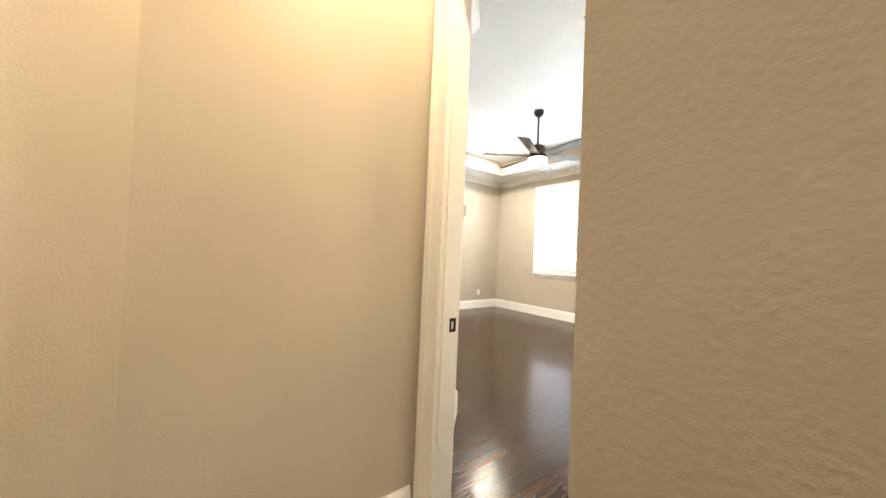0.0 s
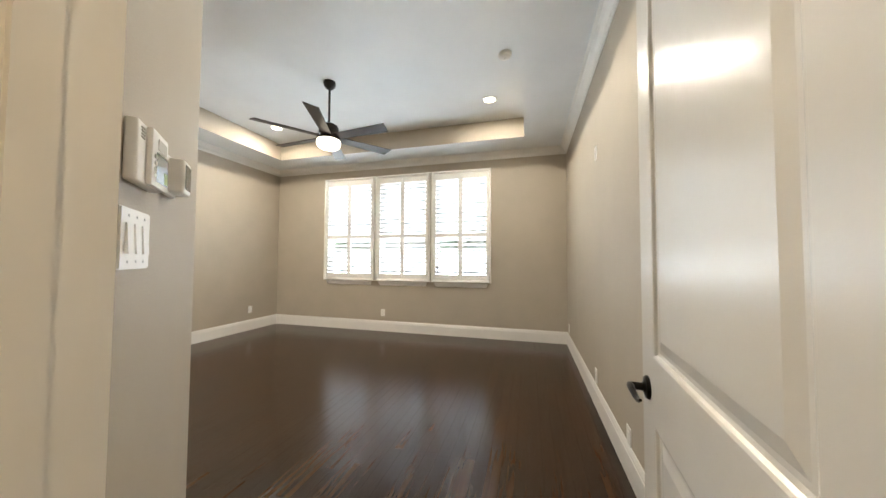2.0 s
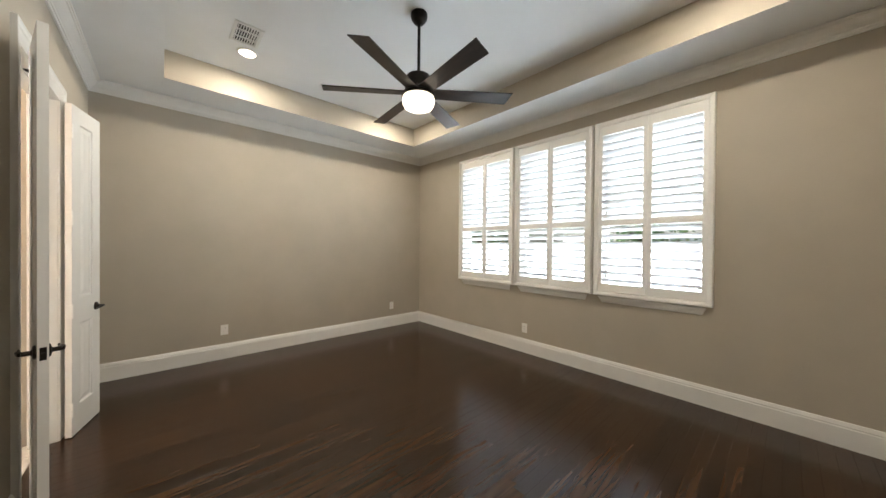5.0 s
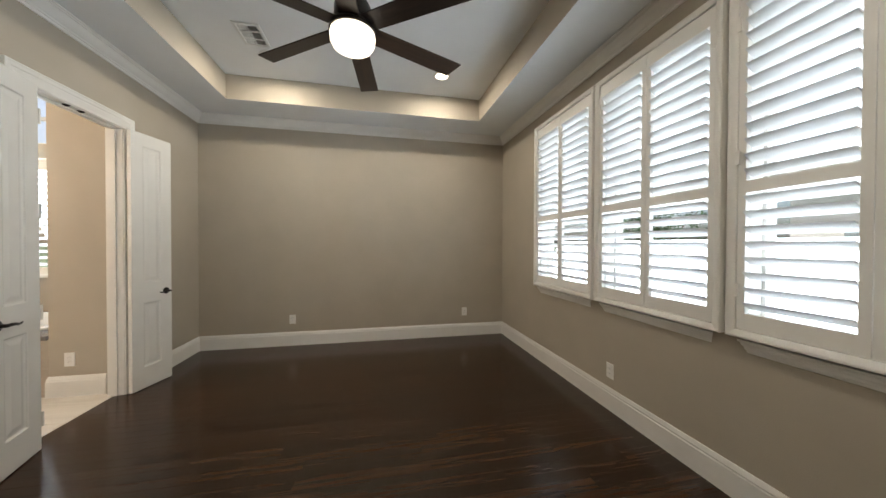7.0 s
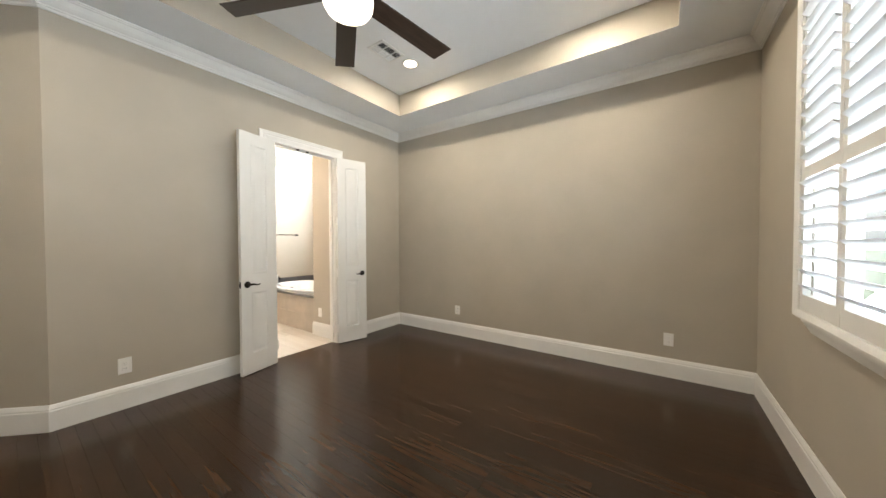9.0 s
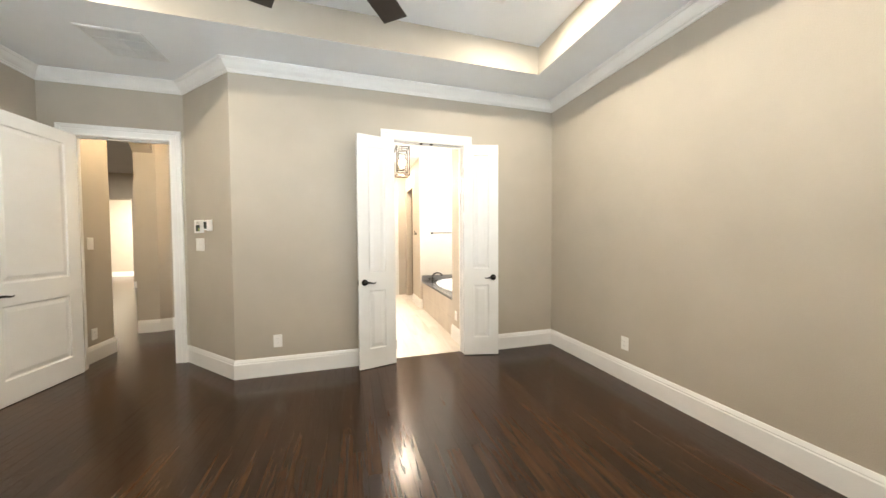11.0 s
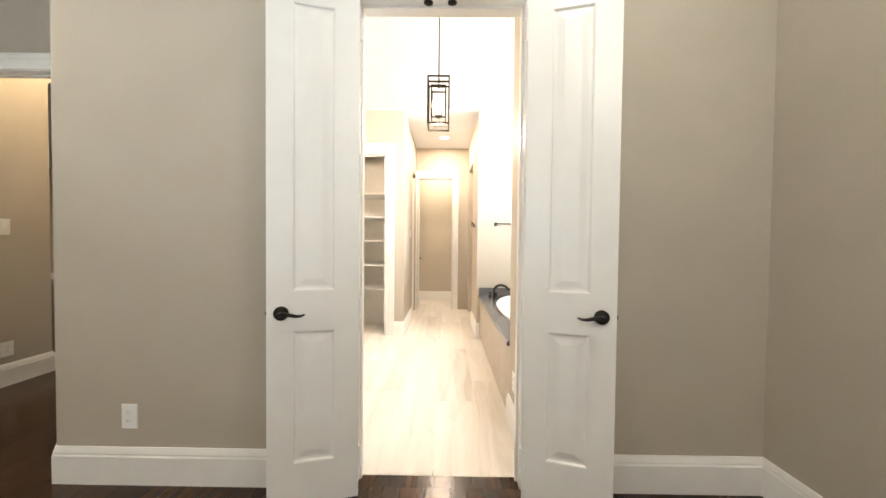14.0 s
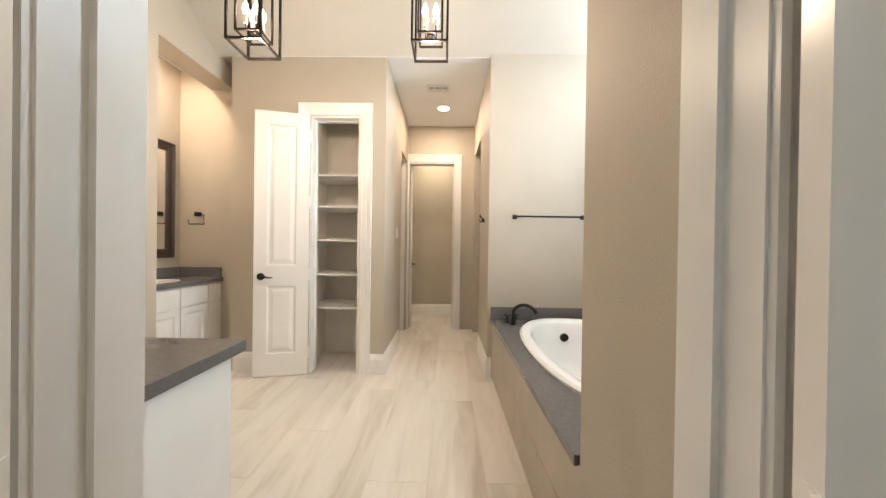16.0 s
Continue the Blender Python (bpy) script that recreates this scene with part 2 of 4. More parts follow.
def structure(name, bm, material, label, category, smooth=False):
    return tagged(part(name, bm, material, None, "", smooth), label, category, "", "structure")


def wall(name, axis, c0, c1, a0, a1, z0, z1, holes=(), label="tan painted wall with orange-peel texture"):
    """A wall along an axis, with openings (from, to, low, high) through it."""
    bm = bmesh.new()

    def b(p, q, lo, hi):
        if q - p > 1e-4 and hi - lo > 1e-4:
            box(bm, *((p, q, c0, c1) if axis == "x" else (c0, c1, p, q)), lo, hi)
    at = a0
    for p, q, lo, hi in sorted(holes):
        b(at, p, z0, z1)
        b(p, q, z0, lo)
        b(p, q, hi, z1)
        at = q
    b(at, a1, z0, z1)
    return structure(name, bm, WALL, label, "wall")


# ---- measures ----
XW, XE, YS, YN = -5.13, 0.32, 1.845, 6.05
LOW, TRAY = 3.068, 3.35
TX0, TX1, TY0, TY1 = -4.56, -0.305, 2.41, 5.465
ANG_A, ANG_B = (-1.555, YS), (-0.90, 1.17)
DX0, DX1 = -3.914, -3.088        # bathroom door opening
EX0, EX1 = -0.765, 0.06        # entry opening
DTOP = 2.44
UNITS = [(-4.015, -2.965), (-2.935, -1.905), (-1.875, -0.851)]
SH0, SH1 = 0.903, 2.808

# ---- bedroom shell ----
wall("wall_north", "x", YN, YN + 0.18, XW - 0.2, XE + 0.2, 0, 3.5, [(a + 0.06, b - 0.06, SH0 + 0.05, SH1 - 0.05) for a, b in UNITS], "tan painted wall with three shuttered windows")
wall("wall_west", "y", XW - 0.2, XW, 1.72, YN, 0, 3.5)
wall("wall_south", "x", 1.72, YS, XW - 0.2, -1.555, 0, 4.0, [(DX0 - 0.02, DX1 + 0.02, 0, DTOP + 0.02)], "tan painted wall with double bathroom doorway")
wall("wall_east", "y", XE, XE + 0.2, 1.17, YN, 0, 3.5)
wall("wall_entry", "x", 1.075, 1.17, -0.97, XE + 0.2, 0, 3.5, [(EX0 - 0.02, EX1 + 0.02, 0, DTOP + 0.02)], "tan painted wall with entry doorway")
bm = bmesh.new()
prism(bm, [ANG_A, (-1.665, 1.72), (-1.02, 1.05), (-0.97, 1.05), (-0.97, 1.17), ANG_B], 0, 4.0)
bmesh.ops.recalc_face_normals(bm, faces=bm.faces[:])
structure("wall_angled", bm, WALL, "tan painted angled wall beside the entry", "wall")

# lower ceiling round the tray
bm = bmesh.new()
for x0, x1, y0, y1 in ((XW, XE, TY1, YN), (XW, TX0, TY0, TY1), (TX1, XE, TY0, TY1), (XW, XE, YS, TY0)):
    box(bm, x0, x1, y0, y1, LOW, TRAY)
prism(bm, [ANG_A, ANG_B, (XE, 1.17), (XE, YS)], LOW, TRAY)
for f in bm.faces:
    c = f.calc_center_median()
    if abs(f.normal.z) < 0.1 and TX0 - 0.01 < c.x < TX1 + 0.01 and TY0 - 0.01 < c.y < TY1 + 0.01:
        f.material_index = 1
structure("ceiling_lower", bm, [CEIL, WALL], "white lower ceiling round a tray with tan sides", "ceiling")
bm = bmesh.new()
box(bm, XW, XE, 1.17, YN, TRAY + 0.001, TRAY + 0.15)
structure("ceiling_tray", bm, CEIL, "pale painted tray ceiling", "ceiling")

CROWN = [(a * 0.95, LOW - 0.001 - b) for a, b in ((0, 0.11), (0.012, 0.11), (0.014, 0.092), (0.022, 0.09), (0.024, 0.08), (0.034, 0.072), (0.052, 0.055), (0.068, 0.032), (0.074, 0.022), (0.084, 0.02), (0.086, 0.012), (0.096, 0.01), (0.096, 0), (0, 0))]
ROOM = [(XW, YS), ANG_A, ANG_B, (XE, 1.17), (XE, YN), (XW, YN)]
bm = bmesh.new()
sweep(bm, ROOM, CROWN, closed=True)
structure("trim_crown", bm, TRIM, "white stepped crown moulding round the ceiling", "crown moulding")
BASE = [(0, 0), (0.017, 0), (0.017, 0.142), (0.013, 0.15), (0.014, 0.158), (0.011, 0.168), (0.007, 0.18), (0.004, 0.187), (0, 0.187)]


def baseboard(path, label="tall white baseboard with moulded top"):
    bm = bmesh.new()
    sweep(bm, path, BASE)
    return structure("baseboard", bm, TRIM, label, "baseboard")


CW = 0.112
baseboard([(DX1 + CW, YS), ANG_A, ANG_B, (EX0 - CW, 1.17)])
baseboard([(EX1 + CW, 1.17), (XE, 1.17), (XE, YN), (XW, YN), (XW, YS), (DX0 - CW, YS)])

# ---- door trim ----
CASE = [(0.004, 0), (0.004, 0.010), (0.012, 0.013), (0.02, 0.011), (0.03, 0.012), (0.05, 0.016), (0.064, 0.019), (0.07, 0.016), (0.078, 0.021), (0.096, 0.023), (0.104, 0.027), (0.112, 0.024), (0.112, 0)]


def casing(x0, x1, top, m, label="white moulded door casing"):
    """Three mitred sides round an opening, in the local plane x, z; proud along local y."""
    bm = bmesh.new()
    sweep(bm, [(x0, 0), (x0, top), (x1, top), (x1, 0)], CASE)
    for v in bm.verts:
        v.co = m @ Vector((v.co.x, -v.co.z, v.co.y))
    bmesh.ops.recalc_face_normals(bm, faces=bm.faces[:])
    return structure("trim_casing", bm, TRIM, label, "door casing")


def jamb(x0, x1, y0, y1, top, stop_y):
    bm = bmesh.new()
    box(bm, x0 - 0.02, x0, y0, y1, 0, top + 0.02)
    box(bm, x1, x1 + 0.02, y0, y1, 0, top + 0.02)
    box(bm, x0, x1, y0, y1, top, top + 0.02)
    box(bm, x0, x0 + 0.011, stop_y - 0.018, stop_y + 0.018, 0, top)
    box(bm, x1 - 0.011, x1, stop_y - 0.018, stop_y + 0.018, 0, top)
    box(bm, x0 + 0.011, x1 - 0.011, stop_y - 0.018, stop_y + 0.018, top - 0.011, top)
    return structure("trim_jamb", bm, TRIM, "white painted door jamb with stop", "door jamb")


# casing faces: local y negative is proud; turn by 180 for walls seen from the north
casing(DX0, DX1, DTOP, Matrix.Translation((0, 1.72, 0)))
casing(-DX1, -DX0, DTOP, pose(0, YS, 0, 0, 0, 180))
jamb(DX0, DX1, 1.72, YS, DTOP, 1.775)
casing(EX0, EX1, DTOP, Matrix.Translation((0, 1.075, 0)))
casing(-EX1, -EX0, DTOP, pose(0, 1.17, 0, 0, 0, 180))
jamb(EX0, EX1, 1.075, 1.17, DTOP, 1.10)


# ---- doors ----
def panel_side(bm, w, h, panels, y, s):
    xs = sorted({0, w, *[p[0] for p in panels], *[p[1] for p in panels]})
    zs = sorted({0, h, *[p[2] for p in panels], *[p[3] for p in panels]})
    for i in range(len(xs) - 1):
        for j in range(len(zs) - 1):
            cx, cz = (xs[i] + xs[i + 1]) / 2, (zs[j] + zs[j + 1]) / 2
            if any(p[0] < cx < p[1] and p[2] < cz < p[3] for p in panels):
                continue
            bm.faces.new([bm.verts.new((x, y, z)) for x, z in ((xs[i], zs[j]), (xs[i + 1], zs[j]), (xs[i + 1], zs[j + 1]), (xs[i], zs[j + 1]))])
    for x0, x1, z0, z1 in panels:
        rings = []
        for inset, depth in ((0, 0), (0.006, 0.002), (0.010, 0.008), (0.018, 0.010), (0.028, 0.0095), (0.056, 0.003), (0.058, 0.003)):
            rings.append([bm.verts.new((x, y - s * depth, z)) for x, z in ((x0 + inset, z0 + inset), (x1 - inset, z0 + inset), (x1 - inset, z1 - inset), (x0 + inset, z1 - inset))])
        for a, b in zip(rings, rings[1:]):
            for k in range(4):
                bm.faces.new((a[k], a[(k + 1) % 4], b[(k + 1) % 4], b[k]))
        bm.faces.new(rings[-1])


def leaf_mesh(w, h, t, panels):
    """Local: hinge edge at x = 0, thickness from y = 0 to y = t."""
    bm = bmesh.new()
    panel_side(bm, w, h, panels, t, 1)
    panel_side(bm, w, h, panels, 0, -1)
    bmesh.ops.remove_doubles(bm, verts=bm.verts[:], dist=1e-5)
    for x0, x1, z0, z1 in ((0, 0, 0, h), (w, w, 0, h), (0, w, 0, 0), (0, w, h, h)):
        bm.faces.new([bm.verts.new(p) for p in ((x0, 0, z0), (x1 if x0 != x1 else x0, 0, z1 if x0 == x1 else z0), (x1 if x0 != x1 else x0, t, z1 if x0 == x1 else z0), (x0, t, z0))])
    bmesh.ops.remove_doubles(bm, verts=bm.verts[:], dist=1e-5)
    bmesh.ops.recalc_face_normals(bm, faces=bm.faces[:])
    return bm


def lever(parent, x, z, y, s, toward):
    """A round rosette and a waved lever on one face of a leaf; toward: the way the lever points along x."""
    bm = bmesh.new()
    lathe(bm, [(0, 0), (0.033, 0), (0.033, 0.004), (0.029, 0.009), (0.016, 0.012), (0.011, 0.016), (0.011, 0.042), (0, 0.044)], 24)
    for v in bm.verts:
        v.co = Vector((x + v.co.x, y + s * v.co.z, z + v.co.y))
    bmesh.ops.recalc_face_normals(bm, faces=bm.faces[:])
    h = part("handle", bm, BRONZE, parent, "oil-rubbed bronze lever handle", True)
    bm = bmesh.new()
    pts = [(x - toward * 0.006, y + s * 0.045, z), (x + toward * 0.02, y + s * 0.048, z + 0.004), (x + toward * 0.045, y + s * 0.048, z + 0.001), (x + toward * 0.07, y + s * 0.046, z - 0.006), (x + toward * 0.092, y + s * 0.044, z - 0.006), (x + toward * 0.108, y + s * 0.043, z + 0.001)]
    tube(bm, pts, [0.009, 0.0105, 0.009, 0.0075, 0.006, 0.004], 10)
    part("lever", bm, BRONZE, h, "", True)
    return h


def hinge(parent, z, t, h=0.1):
    bm = bmesh.new()
    box(bm, -0.0025, 0.0, 0.004, t - 0.002, z - h / 2, z + h / 2)
    tube(bm, [(-0.006, t + 0.004, z - h / 2), (-0.006, t + 0.004, z + h / 2)], 0.0065, 10)
    for k in (-0.03, 0, 0.03):
        tube(bm, [(-0.0025, t * 0.45, z + k), (-0.0045, t * 0.45, z + k)], 0.004, 8)
    return part("hinge", bm, TRIM, parent, "painted-over butt hinge")


def door(name, m, w, h, t, label, front, lever_z=0.905):
    """front: 1 where the face at y = t carries the visible lever."""
    d = thing(name, m, label, "door", "", "structure")
    side, rail, lock = (0.108 if w < 0.6 else 0.118), 0.115, 0.185
    z_lock = 0.82
    panels = [(side, w - side, 0.2, z_lock), (side, w - side, z_lock + lock, h - rail)]
    part("leaf", leaf_mesh(w, h, t, panels), DOORW, d)
    lever(d, w - 0.062, lever_z, t, 1, -1)
    lever(d, w - 0.062, lever_z, 0, -1, -1)
    for z in (0.2, 0.92, 1.6, h - 0.2):
        hinge(d, z, t)
    bm = bmesh.new()
    box(bm, w, w + 0.0015, t * 0.2, t * 0.8, lever_z - 0.03, lever_z + 0.03)
    tube(bm, [(w, t * 0.5, lever_z), (w + 0.008, t * 0.5, lever_z)], 0.007, 10)
    part("latch", bm, BRONZE, d, "bronze latch plate")
    return d


# entry door, opened into the room
ED = door("door_entry", pose(EX1 - 0.004, 1.184, 0.008, 0, 0, 85), 0.813, 2.43, 0.044, "white two-panel entry door standing open into the bedroom", 1)
# bathroom doors, folded back against the wall
LW = 0.402
door("door_bath_east", pose(DX1 - 0.018, YS + 0.032, 0.008, 0, 0, 14), LW, 2.43, 0.035, "narrow white two-panel bathroom door folded back, bronze lever", 1)
dw = door("door_bath_west", pose(DX0 + 0.0, YS + 0.032, 0.008, 0, 0, -14) @ Matrix.Diagonal((-1, 1, 1, 1)), LW, 2.43, 0.035, "narrow white two-panel bathroom door folded back against the wall", 1)

# dark strip added to stand for the shaded gap behind the entry door
structure("trim_seal", rounded(EX1 - 0.001, EX1 + 0.0035, 1.171, 1.19, 0.01, 2.43, 0.0008, 1), SEAM, "dark strip standing for the shade behind the entry door", "door seal")

# strike plate of the entry
bm = bmesh.new()
for b in ((0, 0.0015, -0.022, 0.022, -0.03, 0.03),):
    box(bm, *b)
sp = thing("strike_plate", pose(EX0, 1.14, 0.915), "dark bronze strike plate set in the entry jamb", "strike plate")
part("plate", bm, BRONZE, sp)
bm = bmesh.new()
box(bm, 0.0015, 0.003, -0.004, 0.007, -0.016, 0.016)
part("latch_hole", bm, PLATE_IN, sp, "pale grey latch hole")

# ball catches in the bathroom head
for x in (-3.43, -3.55):
    bm = bmesh.new()
    lathe(bm, [(0, -0.012), (0.012, -0.009), (0.02, -0.003), (0.024, 0), (0, 0)], 16)
    bc = thing("ball_catch", pose(x, 1.815, DTOP), "small bronze ball catch under the door head", "ball catch", "catches of the bathroom doors")
    part("catch", bm, BRONZE, bc, "", True)


# ---- windows with plantation shutters ----
def louver_mesh(w):
    bm = bmesh.new()
    prof = [(-0.043, 0), (-0.036, 0.004), (-0.018, 0.0062), (0, 0.0068), (0.018, 0.0062), (0.036, 0.004), (0.043, 0), (0.036, -0.004), (0.018, -0.0062), (0, -0.0068), (-0.018, -0.0062), (-0.036, -0.004)]
    a = [bm.verts.new((0, p, q)) for p, q in prof]
    b = [bm.verts.new((w, p, q)) for p, q in prof]
    for i in range(len(prof)):
        j = (i + 1) % len(prof)
        bm.faces.new((a[i], a[j], b[j], b[i]))
    bm.faces.new(a)
    bm.faces.new(b[::-1])
    bmesh.ops.recalc_face_normals(bm, faces=bm.faces[:])
    return mesh_of("louver", bm, LOUVER_WHITE, True)


LOUVER = 30


def shutter(m, w, h, label, rail_at=None, pitch=0.0765, tilt=LOUVER):
    """Local: x across, z up from the lower edge, y = 0 at the wall, room side is negative y."""
    s = thing("plantation_shutter", m, label, "window shutter", "shutters of the windows")
    fw, fd = 0.042, 0.062
    bm = bmesh.new()
    sweep(bm, [(0, 0), (0, h), (w, h), (w, 0)], [(0, 0), (-fw, 0), (-fw, fd - 0.012), (-fw + 0.008, fd - 0.008), (-0.014, fd), (-0.004, fd), (0, fd - 0.006)], closed=True)
    for v in bm.verts:
        v.co = Vector((v.co.x, -v.co.z, v.co.y))
    bmesh.ops.recalc_face_normals(bm, faces=bm.faces[:])
    part("frame", bm, SHUT, s)
    st, top, bot, mid = 0.036, 0.10, 0.085, 0.062
    inner = (w - 2 * fw) / 2
    for k in (0, 1):
        x0 = fw + k * inner + 0.002
        x1 = fw + (k + 1) * inner - 0.002
        y0, y1 = -0.042, -0.012
        z0, z1 = fw + 0.003, h - fw - 0.003
        bm = bmesh.new()
        for bx in ((x0, x0 + st, y0, y1, z0, z1), (x1 - st, x1, y0, y1, z0, z1), (x0 + st, x1 - st, y0, y1, z0, z0 + bot), (x0 + st, x1 - st, y0, y1, z1 - top, z1)):
            box(bm, *bx)
        spans = [(z0 + bot, z1 - top)]
        if rail_at:
            box(bm, x0 + st, x1 - st, y0, y1, rail_at - mid / 2, rail_at + mid / 2)
            spans = [(z0 + bot, rail_at - mid / 2), (rail_at + mid / 2, z1 - top)]
        p = part("panel", bm, SHUT, s, "hinged shutter panel with two louver banks")
        me = louver_mesh(x1 - x0 - 2 * st - 0.004)
        for lo, hi in spans:
            n = max(1, round((hi - lo) / pitch))
            for i in range(n):
                lv = part("louver", me, None, p)
                lv.matrix_local = pose(x0 + st + 0.002, (y0 + y1) / 2, lo + (i + 0.5) * (hi - lo) / n, -tilt)
        for z in (0.25, h * 0.5, h - 0.25):
            hx = x0 if k == 0 else x1
            bm = bmesh.new()
            box(bm, hx - 0.012, hx + 0.012, y0 - 0.012, y0 - 0.002, z - 0.035, z + 0.035)
            part("hinge", bm, SHUT, p, "white shutter hinge")
    return s


def window(name, x0, x1, z0, z1, m, split):
    """A sash with two panes behind the shutter; local x across, y outward."""
    wnd = thing(name, m, "white window sash with clear glass panes", "window", "", "structure")
    bm = bmesh.new()
    t = 0.03
    for bx in ((x0, x0 + t, 0.09, 0.16, z0, z1), (x1 - t, x1, 0.09, 0.16, z0, z1), (x0 + t, x1 - t, 0.09, 0.16, z0, z0 + t), (x0 + t, x1 - t, 0.09, 0.16, z1 - t, z1), (x0 + t, x1 - t, 0.10, 0.15, split - 0.02, split + 0.02)):
        box(bm, *bx)
    part("window_frame", bm, TRIM, wnd)
    for lo, hi in ((z0 + t, split - 0.02), (split + 0.02, z1 - t)):
        bm = bmesh.new()
        box(bm, x0 + t, x1 - t, 0.122, 0.126, lo, hi)
        part("pane", bm, GLASS, wnd).visible_shadow = False
    return wnd


for a, b in UNITS:
    bm = bmesh.new()
    x0, x1, z0, z1 = a + 0.06, b - 0.06, SH0 + 0.05, SH1 - 0.05
    for bx in ((x0, x0 + 0.012, z0, z1), (x1 - 0.012, x1, z0, z1), (x0 + 0.012, x1 - 0.012, z0, z0 + 0.012), (x0 + 0.012, x1 - 0.012, z1 - 0.012, z1)):
        box(bm, bx[0], bx[1], YN + 0.004, YN + 0.088, bx[2], bx[3])
    structure("trim_reveal", bm, TRIM, "white painted lining inside the window opening", "trim")


def sill(x0, x1, z):
    """Moulded apron with returned ends under a shutter."""
    prof = [(0.006, 0), (0.010, 0.004), (0.011, 0.016), (0.017, 0.019), (0.019, 0.036), (0.026, 0.039), (0.029, 0.054), (0.037, 0.058), (0.038, 0.070), (0, 0.070), (0, 0)]
    bm = bmesh.new()
    rings = []
    for x, k in ((x0, -1), (x1, 1)):
        rings.append([bm.verts.new((x + k * (p - 0.038), YN - p, z - 0.070 + q)) for p, q in prof])
    n = len(prof)
    for i in range(n):
        bm.faces.new((rings[0][i], rings[1][i], rings[1][(i + 1) % n], rings[0][(i + 1) % n]))
    bm.faces.new(rings[0])
    bm.faces.new(rings[1][::-1])
    bmesh.ops.recalc_face_normals(bm, faces=bm.faces[:])
    return structure("window_sill", bm, TRIM, "white stepped apron moulding below the shutter", "window sill")


for i, (a, b) in enumerate(UNITS):
    shutter(pose(a, YN, SH0), b - a, SH1 - SH0, "white plantation shutter with tilted louvers over a window", 1.70 - SH0)
    window(f"window_{i + 1}", a + 0.06, b - 0.06, SH0 + 0.05, SH1 - 0.05, pose(0, YN, 0), 1.75)
    sill(a + 0.045, b - 0.045, SH0 - 0.012)


# ---- ceiling fan and lights ----
def ceiling_fan(x, y, top, turn, label):
    f = thing("ceiling_fan", pose(x, y, top), label, "ceiling fan")
    bm = bmesh.new()
    lathe(bm, [(0, 0), (0.068, 0), (0.07, -0.02), (0.062, -0.05), (0.04, -0.078), (0.02, -0.088), (0, -0.088)], 28)
    part("canopy", bm, BRONZE, f, "", True)
    bm = bmesh.new()
    tube(bm, [(0, 0, -0.08), (0, 0, -0.50)], 0.0125, 14)
    part("downrod", bm, BRONZE, f, "", True)
    bm = bmesh.new()
    lathe(bm, [(0, -0.475), (0.028, -0.478), (0.034, -0.495), (0.07, -0.502), (0.098, -0.518), (0.108, -0.54), (0.11, -0.63), (0.118, -0.64), (0.128, -0.66), (0.137, -0.67), (0.139, -0.692), (0, -0.692)], 40)
    part("motor_housing", bm, BRONZE, f, "dark bronze motor housing", True)
    bm = bmesh.new()
    lathe(bm, [(0, -0.69), (0.129, -0.69), (0.133, -0.71), (0.13, -0.745), (0.115, -0.772), (0.085, -0.788), (0.045, -0.796), (0, -0.798)], 40)
    part("light_shade", bm, OPAL, f, "glowing opal glass light bowl", True)
    bm = bmesh.new()
    v = box(bm, 0.105, 0.785, -0.072, 0.072, -0.004, 0.004)
    for q in v:
        if q.co.x < 0.2:
            q.co.y *= 0.82
        elif q.co.y > 0:
            q.co.x -= 0.03
    bmesh.ops.bevel(bm, geom=bm.edges[:], offset=0.002, segments=1, affect="EDGES")
    blade = mesh_of("blade", bm, BLADE)
    bm = bmesh.new()
    box(bm, 0.10, 0.22, -0.028, 0.028, 0.004, 0.011)
    iron = mesh_of("blade_iron", bm, BRONZE)
    for k in range(6):
        b = part("blade", blade, None, f, "dark walnut fan blade")
        b.matrix_local = pose(0, 0, -0.655, 0, 0, turn + 60 * k) @ pose(0, 0, 0, -12)
        part("blade_iron", iron, None, b)
    return f


fan = ceiling_fan(-2.487, 3.975, TRAY, -6, "dark bronze six-blade ceiling fan with lit bowl")
bulb(-2.487, 3.975, 2.49, 1.5 * K, 0.10, SOFT)


# Also builds unseen cans, added where a room needed more light.
def can_light(x, y, z, watts, color=SOFT, label="round white recessed ceiling light, lit"):
    c = thing("recessed_light", pose(x, y, z), label, "ceiling light", "recessed ceiling lights")
    bm = bmesh.new()
    lathe(bm, [(0.072, 0.0), (0.098, 0.0), (0.096, -0.004), (0.074, -0.006), (0.071, -0.001)], 32)
    part("trim_ring", bm, METALW, c, "", True)
    bm = bmesh.new()
    lathe(bm, [(0, -0.0025), (0.072, -0.0015)], 32)
    part("lens", bm, LENS, c, "glowing frosted lens")
    if watts:
        lamp(x, y, z - 0.012, watts, 0.12, color, "recessed_lamp")
    return c


for x, y in ((-0.73, 4.85), (-4.08, 4.85), (-4.08, 3.03), (-0.73, 2.97)):
    can_light(x, y, TRAY, 45 * K)


